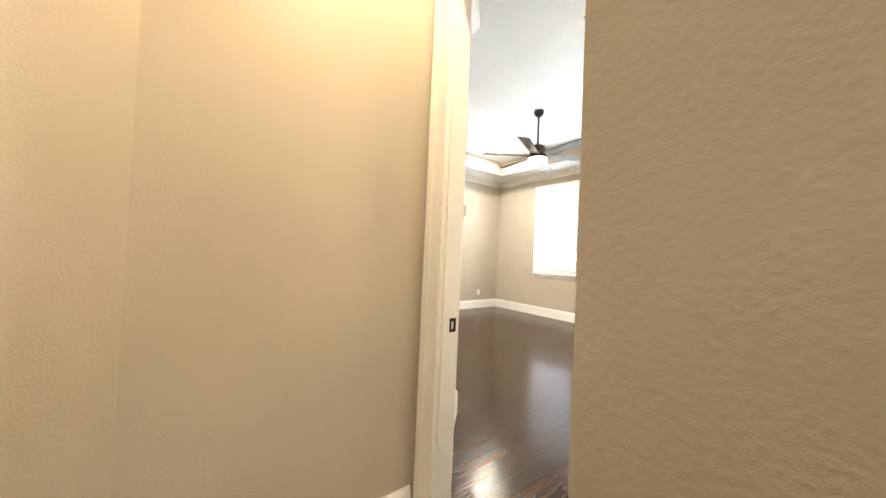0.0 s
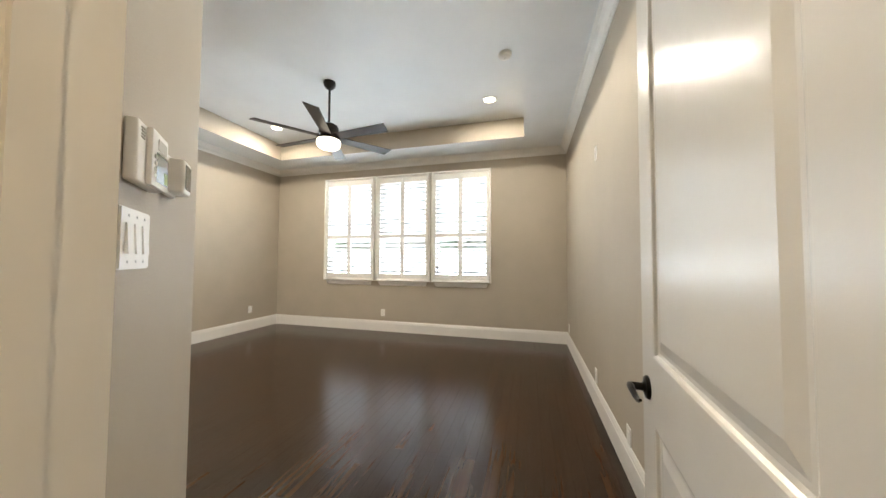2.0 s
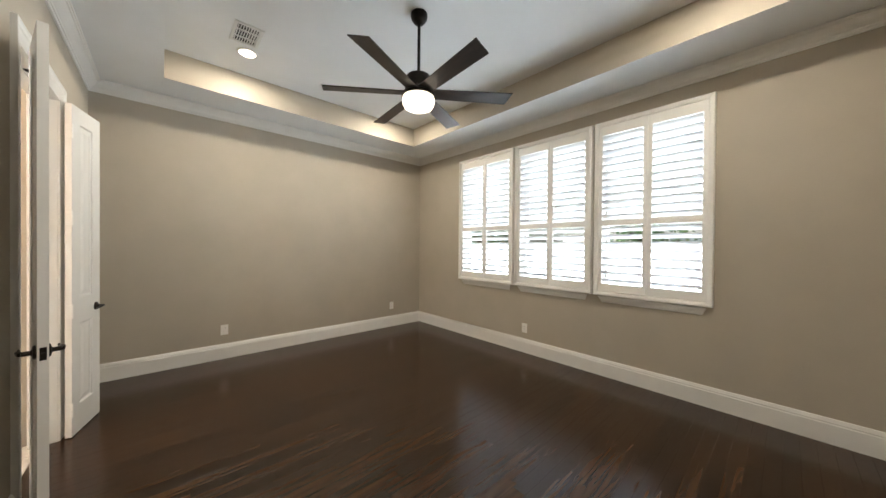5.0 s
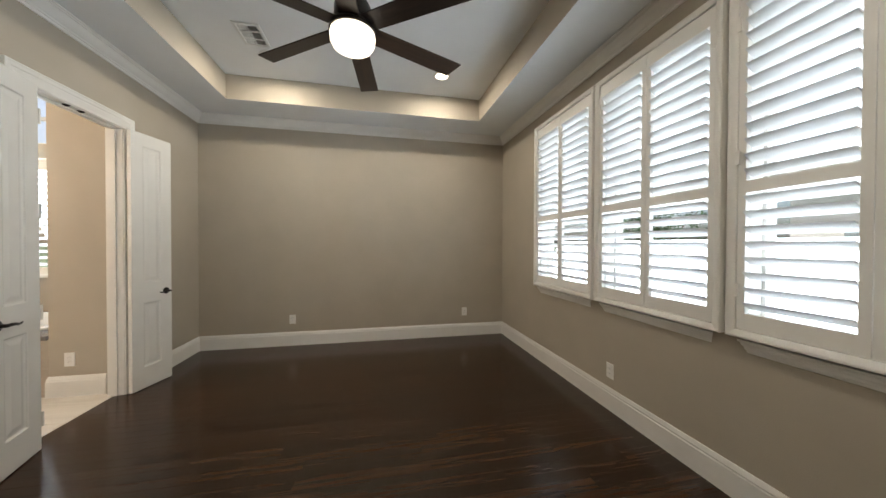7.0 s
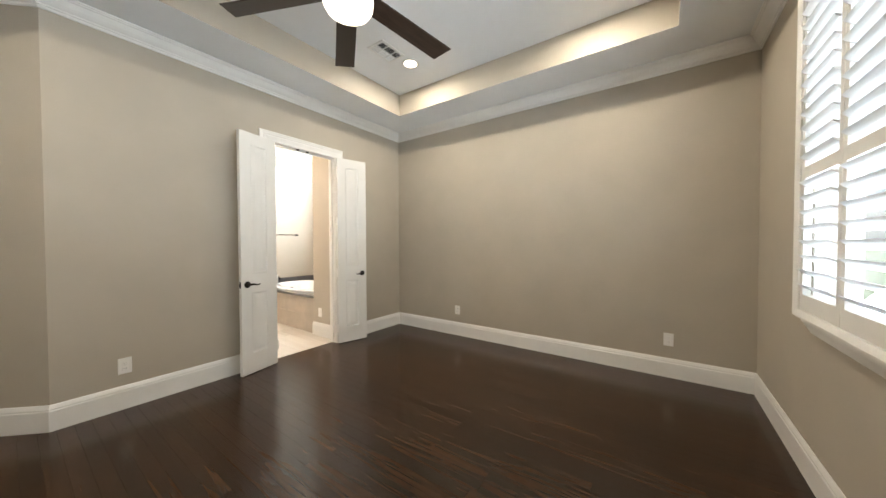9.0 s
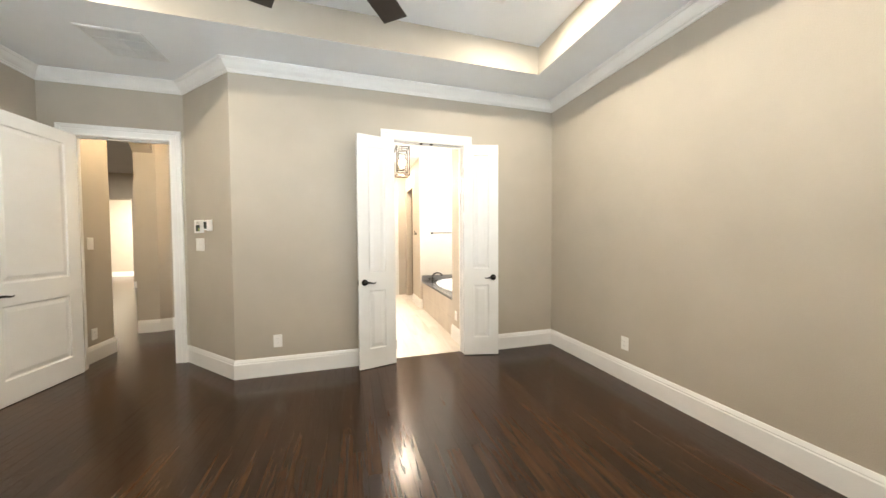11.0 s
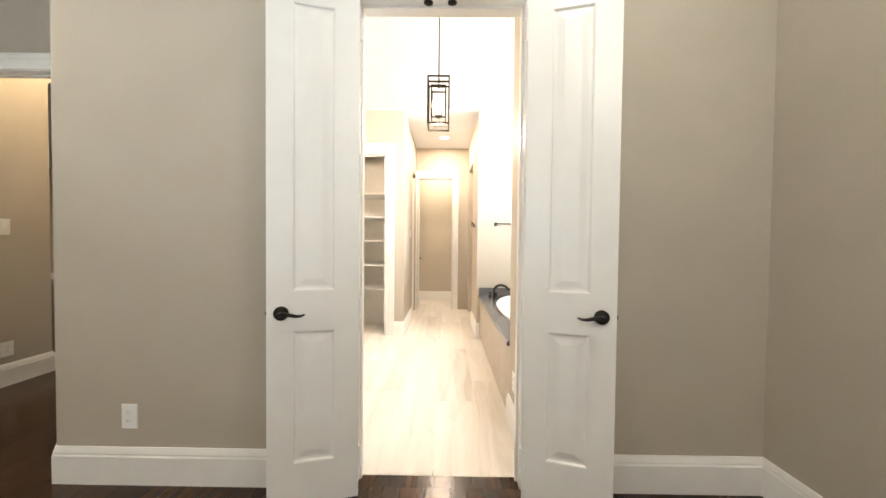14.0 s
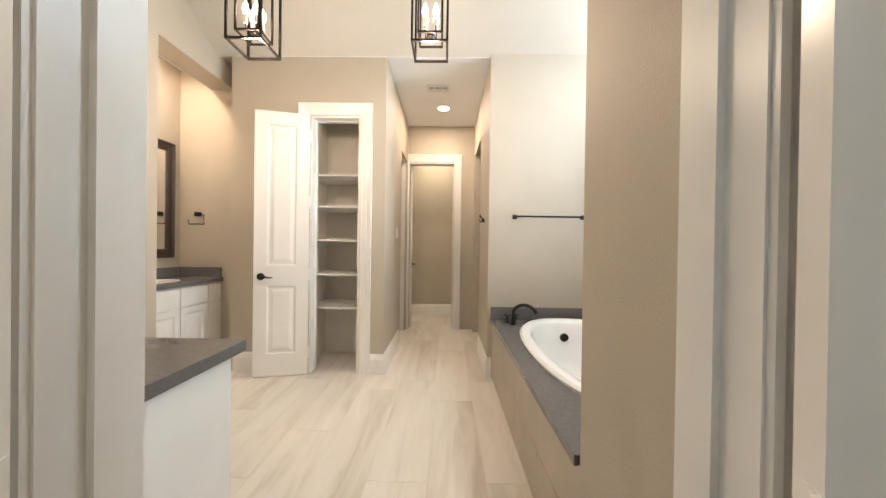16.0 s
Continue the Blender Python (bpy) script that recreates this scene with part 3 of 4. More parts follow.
def register(x, y, z, w, d, yaw, label, backing=DARK):
    r = thing("ceiling_vent", pose(x, y, z, 0, 0, yaw), label, "air vent")
    bm = bmesh.new()
    sweep(bm, [(-w / 2, -d / 2), (w / 2, -d / 2), (w / 2, d / 2), (-w / 2, d / 2)], [(0, 0), (0, -0.004), (0.006, -0.009), (0.026, -0.011), (0.03, 0)], closed=True)
    part("frame", bm, METALW, r)
    bm = bmesh.new()
    box(bm, -w / 2 + 0.028, w / 2 - 0.028, -d / 2 + 0.028, d / 2 - 0.028, -0.002, -0.0008)
    part("backing", bm, backing, r)
    n = int((d - 0.06) / 0.018)
    bm = bmesh.new()
    box(bm, -w / 2 + 0.029, w / 2 - 0.029, -0.006, 0.006, -0.0006, 0.0006)
    me = mesh_of("slat", bm, METALW)
    for i in range(n):
        s = part("slat", me, None, r)
        s.matrix_local = pose(0, -d / 2 + 0.035 + i * (d - 0.07) / max(1, n - 1), -0.007, 40 if i < n / 2 else -40)
    for k in (-1, 1):
        bm = bmesh.new()
        box(bm, k * w / 6 - 0.006, k * w / 6 + 0.006, -d / 2 + 0.028, d / 2 - 0.028, -0.0105, -0.003)
        part("divider", bm, METALW, r)
    return r


register(-3.76, 2.97, TRAY, 0.33, 0.23, 0, "white steel ceiling air vent beside a light")
register(-1.03, 2.87, TRAY, 0.33, 0.23, 0, "white steel ceiling air vent in the tray")

bm = bmesh.new()
lathe(bm, [(0, 0), (0.068, 0), (0.07, -0.008), (0.062, -0.012), (0.06, -0.03), (0.045, -0.04), (0.02, -0.042), (0, -0.042)], 28)
sd = thing("smoke_detector", pose(-0.475, 4.0, TRAY), "round white smoke detector on the tray ceiling", "smoke detector")
part("body", bm, PLATE, sd, "", True)
bm = bmesh.new()
lathe(bm, [(0, -0.0415), (0.006, -0.0425), (0.006, -0.044), (0, -0.0445)], 12)
part("test_button", bm, PLATE_IN, sd)

register(-0.80, 1.88, LOW, 0.44, 0.44, 90, "square pale return air grille in the lower ceiling", METALW)


# ---- wall plates ----
def plate(name, m, w, h, label, category, inserts, group="wall plates"):
    """Local: x across, z up, face toward negative y."""
    p = thing(name, m, label, category, group)
    bm = bmesh.new()
    box(bm, -w / 2, w / 2, -0.006, 0, -h / 2, h / 2)
    bmesh.ops.bevel(bm, geom=[e for e in bm.edges if max(v.co.y for v in e.verts) < -0.001], offset=0.003, segments=2, affect="EDGES")
    part("plate", bm, PLATE, p)
    for kind, x, z in inserts:
        if kind == "socket":
            bm = rounded(x - 0.0165, x + 0.0165, -0.0085, -0.005, z - 0.014, z + 0.014, 0.0015, 1)
            s = part("socket", bm, PLATE, p)
            bm = bmesh.new()
            for dx in (-0.0065, 0.0065):
                box(bm, x + dx - 0.001, x + dx + 0.001, -0.009, -0.0084, z - 0.003, z + 0.006)
            part("slot", bm, DARK, s)
        elif kind == "rocker":
            bm = bmesh.new()
            box(bm, x - 0.0165, x + 0.0165, -0.009, -0.005, z - 0.033, z + 0.033)
            for v in bm.verts:
                if v.co.z < z and v.co.y < -0.007:
                    v.co.y -= 0.004
            part("rocker", bm, PLATE, p)
        elif kind == "blank":
            bm = rounded(x - 0.016, x + 0.016, -0.0085, -0.005, z - 0.033, z + 0.033, 0.0015, 1)
            part("insert", bm, PLATE, p)
        elif kind == "screw":
            bm = bmesh.new()
            tube(bm, [(x, -0.0055, z), (x, -0.0075, z)], 0.003, 8)
            part("screw", bm, METALW, p)
    return p


def outlet(m, label="white duplex outlet low on the tan wall"):
    return plate("wall_outlet", m, 0.08, 0.125, label, "outlet", [("socket", 0, 0.021), ("socket", 0, -0.021), ("screw", 0, 0)], "wall outlets")


FN, FS, FE, FW = 0, 180, -90, 90     # yaw for plates on the north, south, east and west walls
outlet(pose(-2.795, YN, 0.33, 0, 0, FN))
outlet(pose(XW, 2.978, 0.36, 0, 0, FW))
outlet(pose(XW, 5.43, 0.37, 0, 0, FW))
outlet(pose(-1.934, YS, 0.345, 0, 0, FS))
outlet(pose(XE, 3.95, 0.265, 0, 0, FE))
outlet(pose(XE, 5.86, 0.28, 0, 0, FE))
plate("wall_plate", pose(XE, 3.85, 2.22, 0, 0, FE), 0.08, 0.125, "white cable plate high on the wall", "wall plate", [("blank", 0, 0)])
plate("wall_plate", pose(XE, 3.02, 0.23, 0, 0, FE), 0.08, 0.125, "white wall plate low beside the door", "wall plate", [("blank", 0, 0)])

ang = math.degrees(math.atan2(ANG_B[1] - ANG_A[1], ANG_B[0] - ANG_A[0]))   # along the angled wall
AW = ang + 180


def on_angle(s, z):
    """A place on the angled wall, s metres from its end at the entry."""
    d = (Vector(ANG_A) - Vector(ANG_B)).normalized()
    return pose(ANG_B[0] + d.x * s, ANG_B[1] + d.y * s, z, 0, 0, AW)


plate("light_switch", on_angle(0.312, 1.318), 0.172, 0.134, "white three-gang rocker light switch on the angled wall", "light switch", [("rocker", -0.046, 0), ("rocker", 0, 0), ("rocker", 0.046, 0), ("screw", -0.046, 0.05), ("screw", 0, 0.05), ("screw", 0.046, 0.05), ("screw", -0.046, -0.05), ("screw", 0, -0.05), ("screw", 0.046, -0.05)])

kp = thing("alarm_keypad", on_angle(0.318, 1.508), "white alarm keypad with screen and side cover", "alarm keypad")
bm = rounded(-0.082, 0.082, -0.024, 0, -0.068, 0.068, 0.006, 3)
part("body", bm, PLATE, kp, "", True)
bm = rounded(-0.034, 0.08, -0.036, -0.023, -0.066, 0.066, 0.004, 2)
cov = part("front_cover", bm, PLATE, kp, "", True)
bm = bmesh.new()
box(bm, 0.002, 0.062, -0.0375, -0.0355, 0.024, 0.05)
part("display", bm, PLATE_IN, cov, "grey display window")
bm = bmesh.new()
box(bm, -0.006, 0.074, -0.0375, -0.0355, -0.052, 0.016)
part("screen", bm, LCD, cov, "dark glossy keypad screen")
bm = bmesh.new()
box(bm, 0.05, 0.074, -0.0385, -0.0374, -0.048, -0.02)
part("sticker", bm, LABEL_G, cov, "green sticker")
bm = bmesh.new()
for i in range(4):
    box(bm, -0.022, -0.01, -0.0385, -0.0355, -0.046 + i * 0.015, -0.037 + i * 0.015)
part("keys", bm, PLATE_IN, cov, "small red and grey keys")
bm = bmesh.new()
for i in range(4):
    box(bm, -0.066, -0.044, -0.0255, -0.0235, 0.03 + i * 0.007, 0.033 + i * 0.007)
part("speaker_slots", bm, PLATE_IN, kp)

th = thing("thermostat", on_angle(0.536, 1.515), "small white wall thermostat beside the keypad", "thermostat")
bm = rounded(-0.048, 0.045, -0.014, 0, -0.058, 0.058, 0.006, 3)
part("back_plate", bm, PLATE, th, "", True)
bm = rounded(-0.036, 0.043, -0.05, -0.006, -0.05, 0.05, 0.009, 4)
bd = part("body", bm, PLATE, th, "", True)
bm = rounded(-0.026, 0.034, -0.0515, -0.049, -0.036, 0.036, 0.001, 1)
part("screen", bm, LCD, bd, "dark glossy thermostat screen")

# door stop on the east baseboard
ds = thing("door_stop", pose(XE - 0.017, 1.98, 0.075), "thin bronze door stop on the baseboard", "door stop")
bm = bmesh.new()
tube(bm, [(0, 0, 0), (-0.004, 0, 0)], 0.014, 14)
tube(bm, [(-0.004, 0, 0), (-0.065, 0, 0)], 0.005, 10)
part("rod", bm, BRONZE, ds)
bm = bmesh.new()
tube(bm, [(-0.065, 0, 0), (-0.08, 0, 0)], 0.009, 10)
part("rubber_tip", bm, PLATE, ds)

# ---- entry hall ----
HC = 3.25
wall("wall_hall_west", "y", -1.02, -0.9, 0.1, 1.075, 0, HC)
bm = bmesh.new()
prism(bm, [(-0.9, 0.1), (-1.02, 0.1), (-0.5, -0.53), (-0.4, -0.43)], 0, HC)
bmesh.ops.recalc_face_normals(bm, faces=bm.faces[:])
structure("wall_hall_bend", bm, WALL, "tan painted angled hall wall", "wall")
wall("wall_hall_south", "x", -0.53, -0.43, -0.5, 0.04, 0, HC)
bm = bmesh.new()
prism(bm, [(0.0, -0.43), (0.04, -0.53), (0.39, -0.53), (0.39, -0.36), (0.12, -0.36)], 0, HC)
bmesh.ops.recalc_face_normals(bm, faces=bm.faces[:])
structure("wall_hall_pier", bm, WALL, "tan painted pier beside the arched opening", "wall")
wall("wall_hall_east", "y", 0.152, 0.585, 0.53, 1.075, 0, HC, (), "tan painted wall with rough orange-peel texture")
bm = bmesh.new()
n = 16
for i in range(n):
    y0, y1 = -0.36 + 0.89 * i / n, -0.36 + 0.89 * (i + 1) / n
    za = [2.66 + 0.42 * math.sin(math.pi * (y + 0.36) / 0.89) for y in (y0, y1)]
    v = box(bm, 0.152, 0.39, y0, y1, 2.6, HC)
    for q in v:
        if q.co.z < 2.61:
            q.co.z = za[0] if abs(q.co.y - y0) < 1e-5 else za[1]
structure("wall_hall_arch", bm, WALL, "tan painted arched header over the hall opening", "wall")
bm = bmesh.new()
box(bm, -1.02, 0.39, -0.53, 1.075, HC, HC + 0.1)
structure("ceiling_hall", bm, CEIL, "white hall ceiling", "ceiling")
baseboard([(-0.9, 1.045), (-0.9, 0.1), (-0.4, -0.43), (0.0, -0.43), (0.12, -0.36), (0.39, -0.36)])
baseboard([(0.39, 0.53), (0.152, 0.53), (0.152, 1.045)])
plate("light_switch", pose(0.152, 0.84, 1.335, 0, 0, FE), 0.085, 0.135, "white rocker light switch on the hall wall", "light switch", [("rocker", 0, 0), ("screw", 0, 0.05), ("screw", 0, -0.05)])
outlet(pose(0.152, 0.83, 0.31, 0, 0, FE), "white duplex outlet low on the hall wall")
# unseen can, added and placed to brighten the hall's left wall
can_light(-0.3, 0.7, HC, 42 * K, (1.0, 0.78, 0.5))

# ---- living room beyond the arch ----
LC = 3.35
wall("wall_living_far", "x", -6.15, -6.0, 0.39, 9.0, 0, LC, [(3.5, 5.08, 0, 2.6)], "tan painted far wall with a wide opening")
wall("wall_living_north", "x", 1.05, 1.2, 0.585, 9.0, 0, LC)
wall("wall_living_east", "y", 9.0, 9.15, -10.0, 1.2, 0, LC)
wall("wall_living_west", "y", 0.24, 0.39, -10.0, -0.53, 0, LC)
wall("wall_far_room", "x", -10.1, -9.95, 0.27, 9.15, 0, LC)
bm = bmesh.new()
box(bm, 0.392, 9.15, -10.1, 1.2, LC, LC + 0.1)
structure("ceiling_living", bm, CEIL, "pale living room ceiling", "ceiling")
baseboard([(0.42, -9.95), (9.0, -9.95)])
baseboard([(5.08, -6.0), (9.0, -6.0), (9.0, 1.08)])
baseboard([(0.42, -6.0), (3.5, -6.0)])
copy_thing(fan, pose(3.15, -3.0, LC, 0, 0, 20))
can_light(3.6, -3.7, LC, 100 * K)
# The next three cans are unseen, added to brighten these rooms and the hall.
can_light(6.0, -2.0, LC, 210 * K)
can_light(4.6, -8.2, LC, 800 * K)
can_light(1.45, 0.2, LC, 22 * K, (1.0, 0.78, 0.5))

# ---- bathroom shell ----
BC = 2.97
XA = -1.39
wall("wall_tub_end", "x", -0.80, -0.68, -5.45, -3.945, 0, 4.0, (), "pale wall behind the bathtub")
wall("wall_bath_west", "y", -5.45, -5.3, -0.8, 1.72, 0, 4.0, [(-0.35, 0.95, 1.0, 3.3)], "wall with shuttered window above the tub")
wall("wall_bath_nib", "x", 1.225, 1.72, -5.3, -3.985, 0, 4.0, (), "tan painted wall between doorway and bathtub")
wall("wall_closet", "x", -0.83, -0.71, -2.975, -1.515, 0, BC, [(-2.74, -2.27, 0, 2.42)], "tan painted wall with linen closet opening")
wall("wall_bath_hall_east", "y", -2.975, -2.855, -2.36, -0.83, 0, BC, [(-2.25, -1.72, 0, 2.42)], "tan painted bathroom hall wall with a doorway")
wall("wall_bath_hall_west", "y", -4.065, -3.945, -2.36, -0.80, 0, BC, [(-2.2, -1.45, 0, 2.5)], "tan painted hall wall with shower opening")
wall("wall_wc", "x", -2.48, -2.36, -4.05, -2.84, 0, BC, [(-3.65, -3.01, 0, 2.44)], "tan painted wall with toilet room doorway")
wall("wall_wc_back", "x", -3.45, -3.3, -4.2, -2.4, 0, BC)
wall("wall_wc_east", "y", -2.62, -2.5, -3.3, -2.48, 0, BC)
wall("wall_wc_west", "y", -4.2, -4.05, -3.3, -2.36, 0, BC)
wall("wall_alcove_south", "x", -1.07, -0.95, -1.56, -0.70, 0, 4.0)
wall("wall_closet_side", "y", -1.68, -1.56, -1.4, -0.83, 0, BC)
wall("wall_alcove_back", "y", -0.82, -0.70, -0.95, -0.1, 0, BC)
wall("wall_alcove_north", "x", -0.1, 0.02, XA, -1.02, 0, 4.0)
wall("wall_bath_east", "y", XA, XA + 0.1, 0.02, 1.32, 0, 4.0)
wall("wall_alcove_header", "y", XA, -1.16, -0.95, -0.1, 2.76, 4.0, (), "tan painted header over the vanity alcove")
wall("wall_alcove_pier", "y", XA, -1.16, -0.95, -0.93, 0, 2.76)
wall("wall_hall_room_east", "y", -2.3, -2.2, -2.4, -1.35, 0, BC)
wall("wall_hall_room_south", "x", -2.48, -2.4, -2.84, -2.2, 0, BC)
bm = bmesh.new()
box(bm, -1.16, -0.70, -0.95, -0.1, BC, BC + 0.08)
structure("ceiling_alcove", bm, CEIL, "pale alcove ceiling", "ceiling")
bm = bmesh.new()
box(bm, -4.2, -1.56, -3.45, -0.705, BC, BC + 0.03)
structure("ceiling_bath_hall", bm, CEIL, "white bathroom hall ceiling", "ceiling")
bm = bmesh.new()
prof = [(-1.07, BC - 0.0), (-0.71, BC), (0.95, 3.9), (1.72, 3.9)]
for (y0, z0), (y1, z1) in zip(prof[1:], prof[2:]):
    v = box(bm, -5.45, -0.9, y0, y1, z0, z0 + 0.1)
    for q in v:
        if abs(q.co.y - y1) < 1e-6:
            q.co.z += z1 - z0
box(bm, -1.56, -1.17, -1.07, -0.71, BC + 0.02, BC + 0.1)
structure("ceiling_bath", bm, CREAM, "cream vaulted bathroom ceiling", "ceiling")

wall("wall_bath_lintel", "y", -5.45, -5.3, -0.35, 0.95, 2.4, 2.62, (), "tan painted band between window and transom")
# linen closet
bm = bmesh.new()
for b in ((-2.84, -2.82, -1.3, -0.83, 0, BC), (-2.2, -2.18, -1.3, -0.83, 0, BC), (-2.84, -2.18, -1.32, -1.3, 0, BC)):
    box(bm, *b)
structure("closet_lining", bm, LINER, "pale inner walls of the linen closet", "closet")
for z in (0.585, 0.915, 1.252, 1.585, 1.895):
    sh = thing("closet_shelf", pose(-2.51, -1.075, z), "white painted shelf across the linen closet", "shelf", "shelves of the linen closet")
    bm = rounded(-0.31, 0.31, -0.225, 0.225, -0.009, 0.009, 0.002, 1)
    part("board", bm, TRIM, sh)
    for k in (-1, 1):
        bm = bmesh.new()
        box(bm, k * 0.30 - 0.009, k * 0.30 + 0.009, -0.22, 0.2, -0.045, -0.009)
        part("cleat", bm, TRIM, sh)
casing(2.27 + 0.02 - 0.02, 2.74 - 0.0, 2.42, pose(0, -0.71, 0, 0, 0, 180))
jamb(-2.72, -2.29, -0.83, -0.71, 2.40, -0.80)
door("door_closet", pose(-2.275, -0.695, 0.008, 0, 0, 13), 0.462, 2.40, 0.035, "white two-panel linen closet door folded open", 1)

# toilet room door and hall door
casing(3.01, 3.65, 2.44, pose(0, -2.36, 0, 0, 0, 180))
jamb(-3.65 + 0.0, -3.01 - 0.0, -2.48, -2.36, 2.42, -2.43)
door("door_wc", pose(-3.035, -2.485, 0.008, 0, 0, -84), 0.60, 2.40, 0.035, "white toilet room door standing open inside", 1)
casing(1.72, 2.25, 2.42, pose(-2.975, 0, 0, 0, 0, 90) @ Matrix.Translation((-3.97, 0, 0)))
bm = bmesh.new()
for b in ((-2.955, -2.845, -2.25, -2.24, 0, 2.42), (-2.955, -2.845, -1.73, -1.72, 0, 2.42), (-2.955, -2.845, -2.24, -1.73, 2.41, 2.42)):
    box(bm, *b)
structure("trim_jamb", bm, TRIM, "white painted jamb of the side doorway", "door jamb")
for p in ([(-2.975, -1.6), (-2.975, -0.71), (-2.852, -0.71)], ):
    bm = bmesh.new()
    sweep(bm, p[::-1], [(-a, b) for a, b in BASE])
    structure("baseboard", bm, TRIM, "tall white baseboard with moulded top", "baseboard")
baseboard([(-3.945, -1.42), (-3.945, -0.68), (-3.985, -0.68)][::-1])
baseboard([(-1.39, 0.02), (-1.39, 1.1)])
baseboard([(-2.16, -0.71), (-1.56, -0.71)])
baseboard([(-4.05, -3.3), (-2.62, -3.3)])
baseboard([(-3.985, 1.66), (-3.985, 1.225), (-3.995, 1.225)])
outlet(pose(-3.985, 1.38, 0.335, 0, 0, FW), "white outlet low on the wall beside the doorway")
plate("light_switch", pose(-2.975, -1.42, 1.36, 0, 0, FE), 0.08, 0.125, "white rocker switch in the bathroom hall", "light switch", [("rocker", 0, 0)])
can_light(-3.495, -1.77, BC, 65 * K, CANDLE)
# The next three cans are unseen, added to brighten side rooms and alcove.
can_light(-3.35, -2.9, BC, 45 * K, WARM)
can_light(-1.0, -0.28, BC, 80 * K, CANDLE)
can_light(-2.55, -1.9, BC, 0)
register(-3.44, -1.28, BC, 0.26, 0.16, 0, "white steel air vent in the bathroom hall ceiling")

# shower seen through its opening
bm = bmesh.new()
box(bm, -5.3, -5.2, -2.4, -1.3, 0, BC)
box(bm, -5.2, -4.05, -2.4, -2.3, 0, BC)
box(bm, -5.2, -4.05, -1.35, -1.25, 0, BC)
structure("wall_shower", bm, SHOWER, "taupe tiled shower walls", "wall")
for z in range(6):
    bm = bmesh.new()
    box(bm, -4.66, -4.055, -2.3, -2.292, 0.02 + z * 0.41, 0.42 + z * 0.41)
    bmesh.ops.bevel(bm, geom=bm.edges[:], offset=0.002, segments=1, affect="EDGES")
    part("tile", bm, SHOWER, bpy.data.objects["wall_shower"])
rk = thing("robe_hook", pose(-3.945, -1.02, 1.48), "bronze double robe hook on the hall wall", "robe hook")
bm = bmesh.new()
tube(bm, [(0, 0, 0), (0.012, 0, 0)], 0.022, 16)
part("rosette", bm, BRONZE, rk)
bm = bmesh.new()
tube(bm, [(0.01, 0, 0), (0.035, 0, -0.012), (0.05, 0, 0.0), (0.052, 0, 0.02)], [0.008, 0.007, 0.007, 0.009], 10)
tube(bm, [(0.01, 0, 0), (0.03, 0, 0.03), (0.05, 0, 0.055)], [0.008, 0.007, 0.009], 10)
part("hook", bm, BRONZE, rk)
for z in (0.9, 1.7):
    sv = thing("shower_valve", pose(-4.4, -2.29, z), "round dark bronze shower valve on taupe tile", "shower valve", "valves of the shower")
    bm = bmesh.new()
    tube(bm, [(0, 0, 0), (0, 0.012, 0)], 0.07, 24)
    tube(bm, [(0, 0.012, 0), (0, 0.05, 0)], 0.025, 16)
    part("valve", bm, BRONZE, sv)


# ---- bathtub ----
DECK = 0.555
tub = thing("bathtub", pose(-4.58, 0.28, DECK), "white oval drop-in bathtub set in a grey deck", "bathtub")
bm = bmesh.new()
rings = []
for a, b, z in ((0.50, 0.86, 0.0), (0.505, 0.865, 0.016), (0.49, 0.85, 0.03), (0.455, 0.815, 0.034), (0.43, 0.79, 0.024), (0.415, 0.77, 0.0), (0.39, 0.73, -0.12), (0.36, 0.67, -0.28), (0.30, 0.58, -0.37), (0.2, 0.45, -0.39)):
    rings.append([bm.verts.new((a * math.copysign(abs(math.cos(u)) ** 0.85, math.cos(u)), b * math.copysign(abs(math.sin(u)) ** 0.85, math.sin(u)), z)) for u in [2 * math.pi * k / 56 for k in range(56)]])
for r0, r1 in zip(rings, rings[1:]):
    for k in range(56):
        bm.faces.new((r0[k], r0[(k + 1) % 56], r1[(k + 1) % 56], r1[k]))
bm.faces.new(rings[-1])
bmesh.ops.recalc_face_normals(bm, faces=bm.faces[:])
for f in bm.faces:
    if f.normal.z < -0.3:
        f.normal_flip()
part("basin", bm, PORC, tub, "", True)
bm = bmesh.new()
tube(bm, [(0.02, -0.715, -0.10), (0.02, -0.70, -0.102)], 0.035, 24)
part("overflow_cover", bm, BRONZE, tub, "round bronze overflow cover")

# deck with an oval cut-out, in one slab
dk = thing("tub_deck", pose(0, 0, 0), "grey quartz tub deck on a taupe tiled skirt", "tub deck")
bm = bmesh.new()
outer, inner = [], []
X0, X1, Y0, Y1 = -5.3, -3.968, -0.68, 1.222
for k in range(56):
    u = 2 * math.pi * k / 56
    c, s = math.cos(u), math.sin(u)
    ix, iy = -4.58 + 0.47 * math.copysign(abs(c) ** 0.85, c), 0.28 + 0.83 * math.copysign(abs(s) ** 0.85, s)
    q = max(abs(c) / (0.666), abs(s) / 0.9525)
    ox, oy = (X0 + X1) / 2 + c / q, (Y0 + Y1) / 2 + s / q
    outer.append((ox, oy))
    inner.append((ix, iy))
for cx in (X0, X1):
    for cy in (Y0, Y1):
        k = min(range(56), key=lambda i: (outer[i][0] - cx) ** 2 + (outer[i][1] - cy) ** 2)
        outer[k] = (cx, cy)
for z0, flip in ((DECK, False), (DECK - 0.032, True)):
    o = [bm.verts.new((*p, z0)) for p in outer]
    i = [bm.verts.new((*p, z0)) for p in inner]
    for k in range(56):
        bm.faces.new((o[k], o[(k + 1) % 56], i[(k + 1) % 56], i[k]))
box(bm, X1 - 0.012, X1 + 0.0, Y0, Y1, DECK - 0.034, DECK - 0.0005)
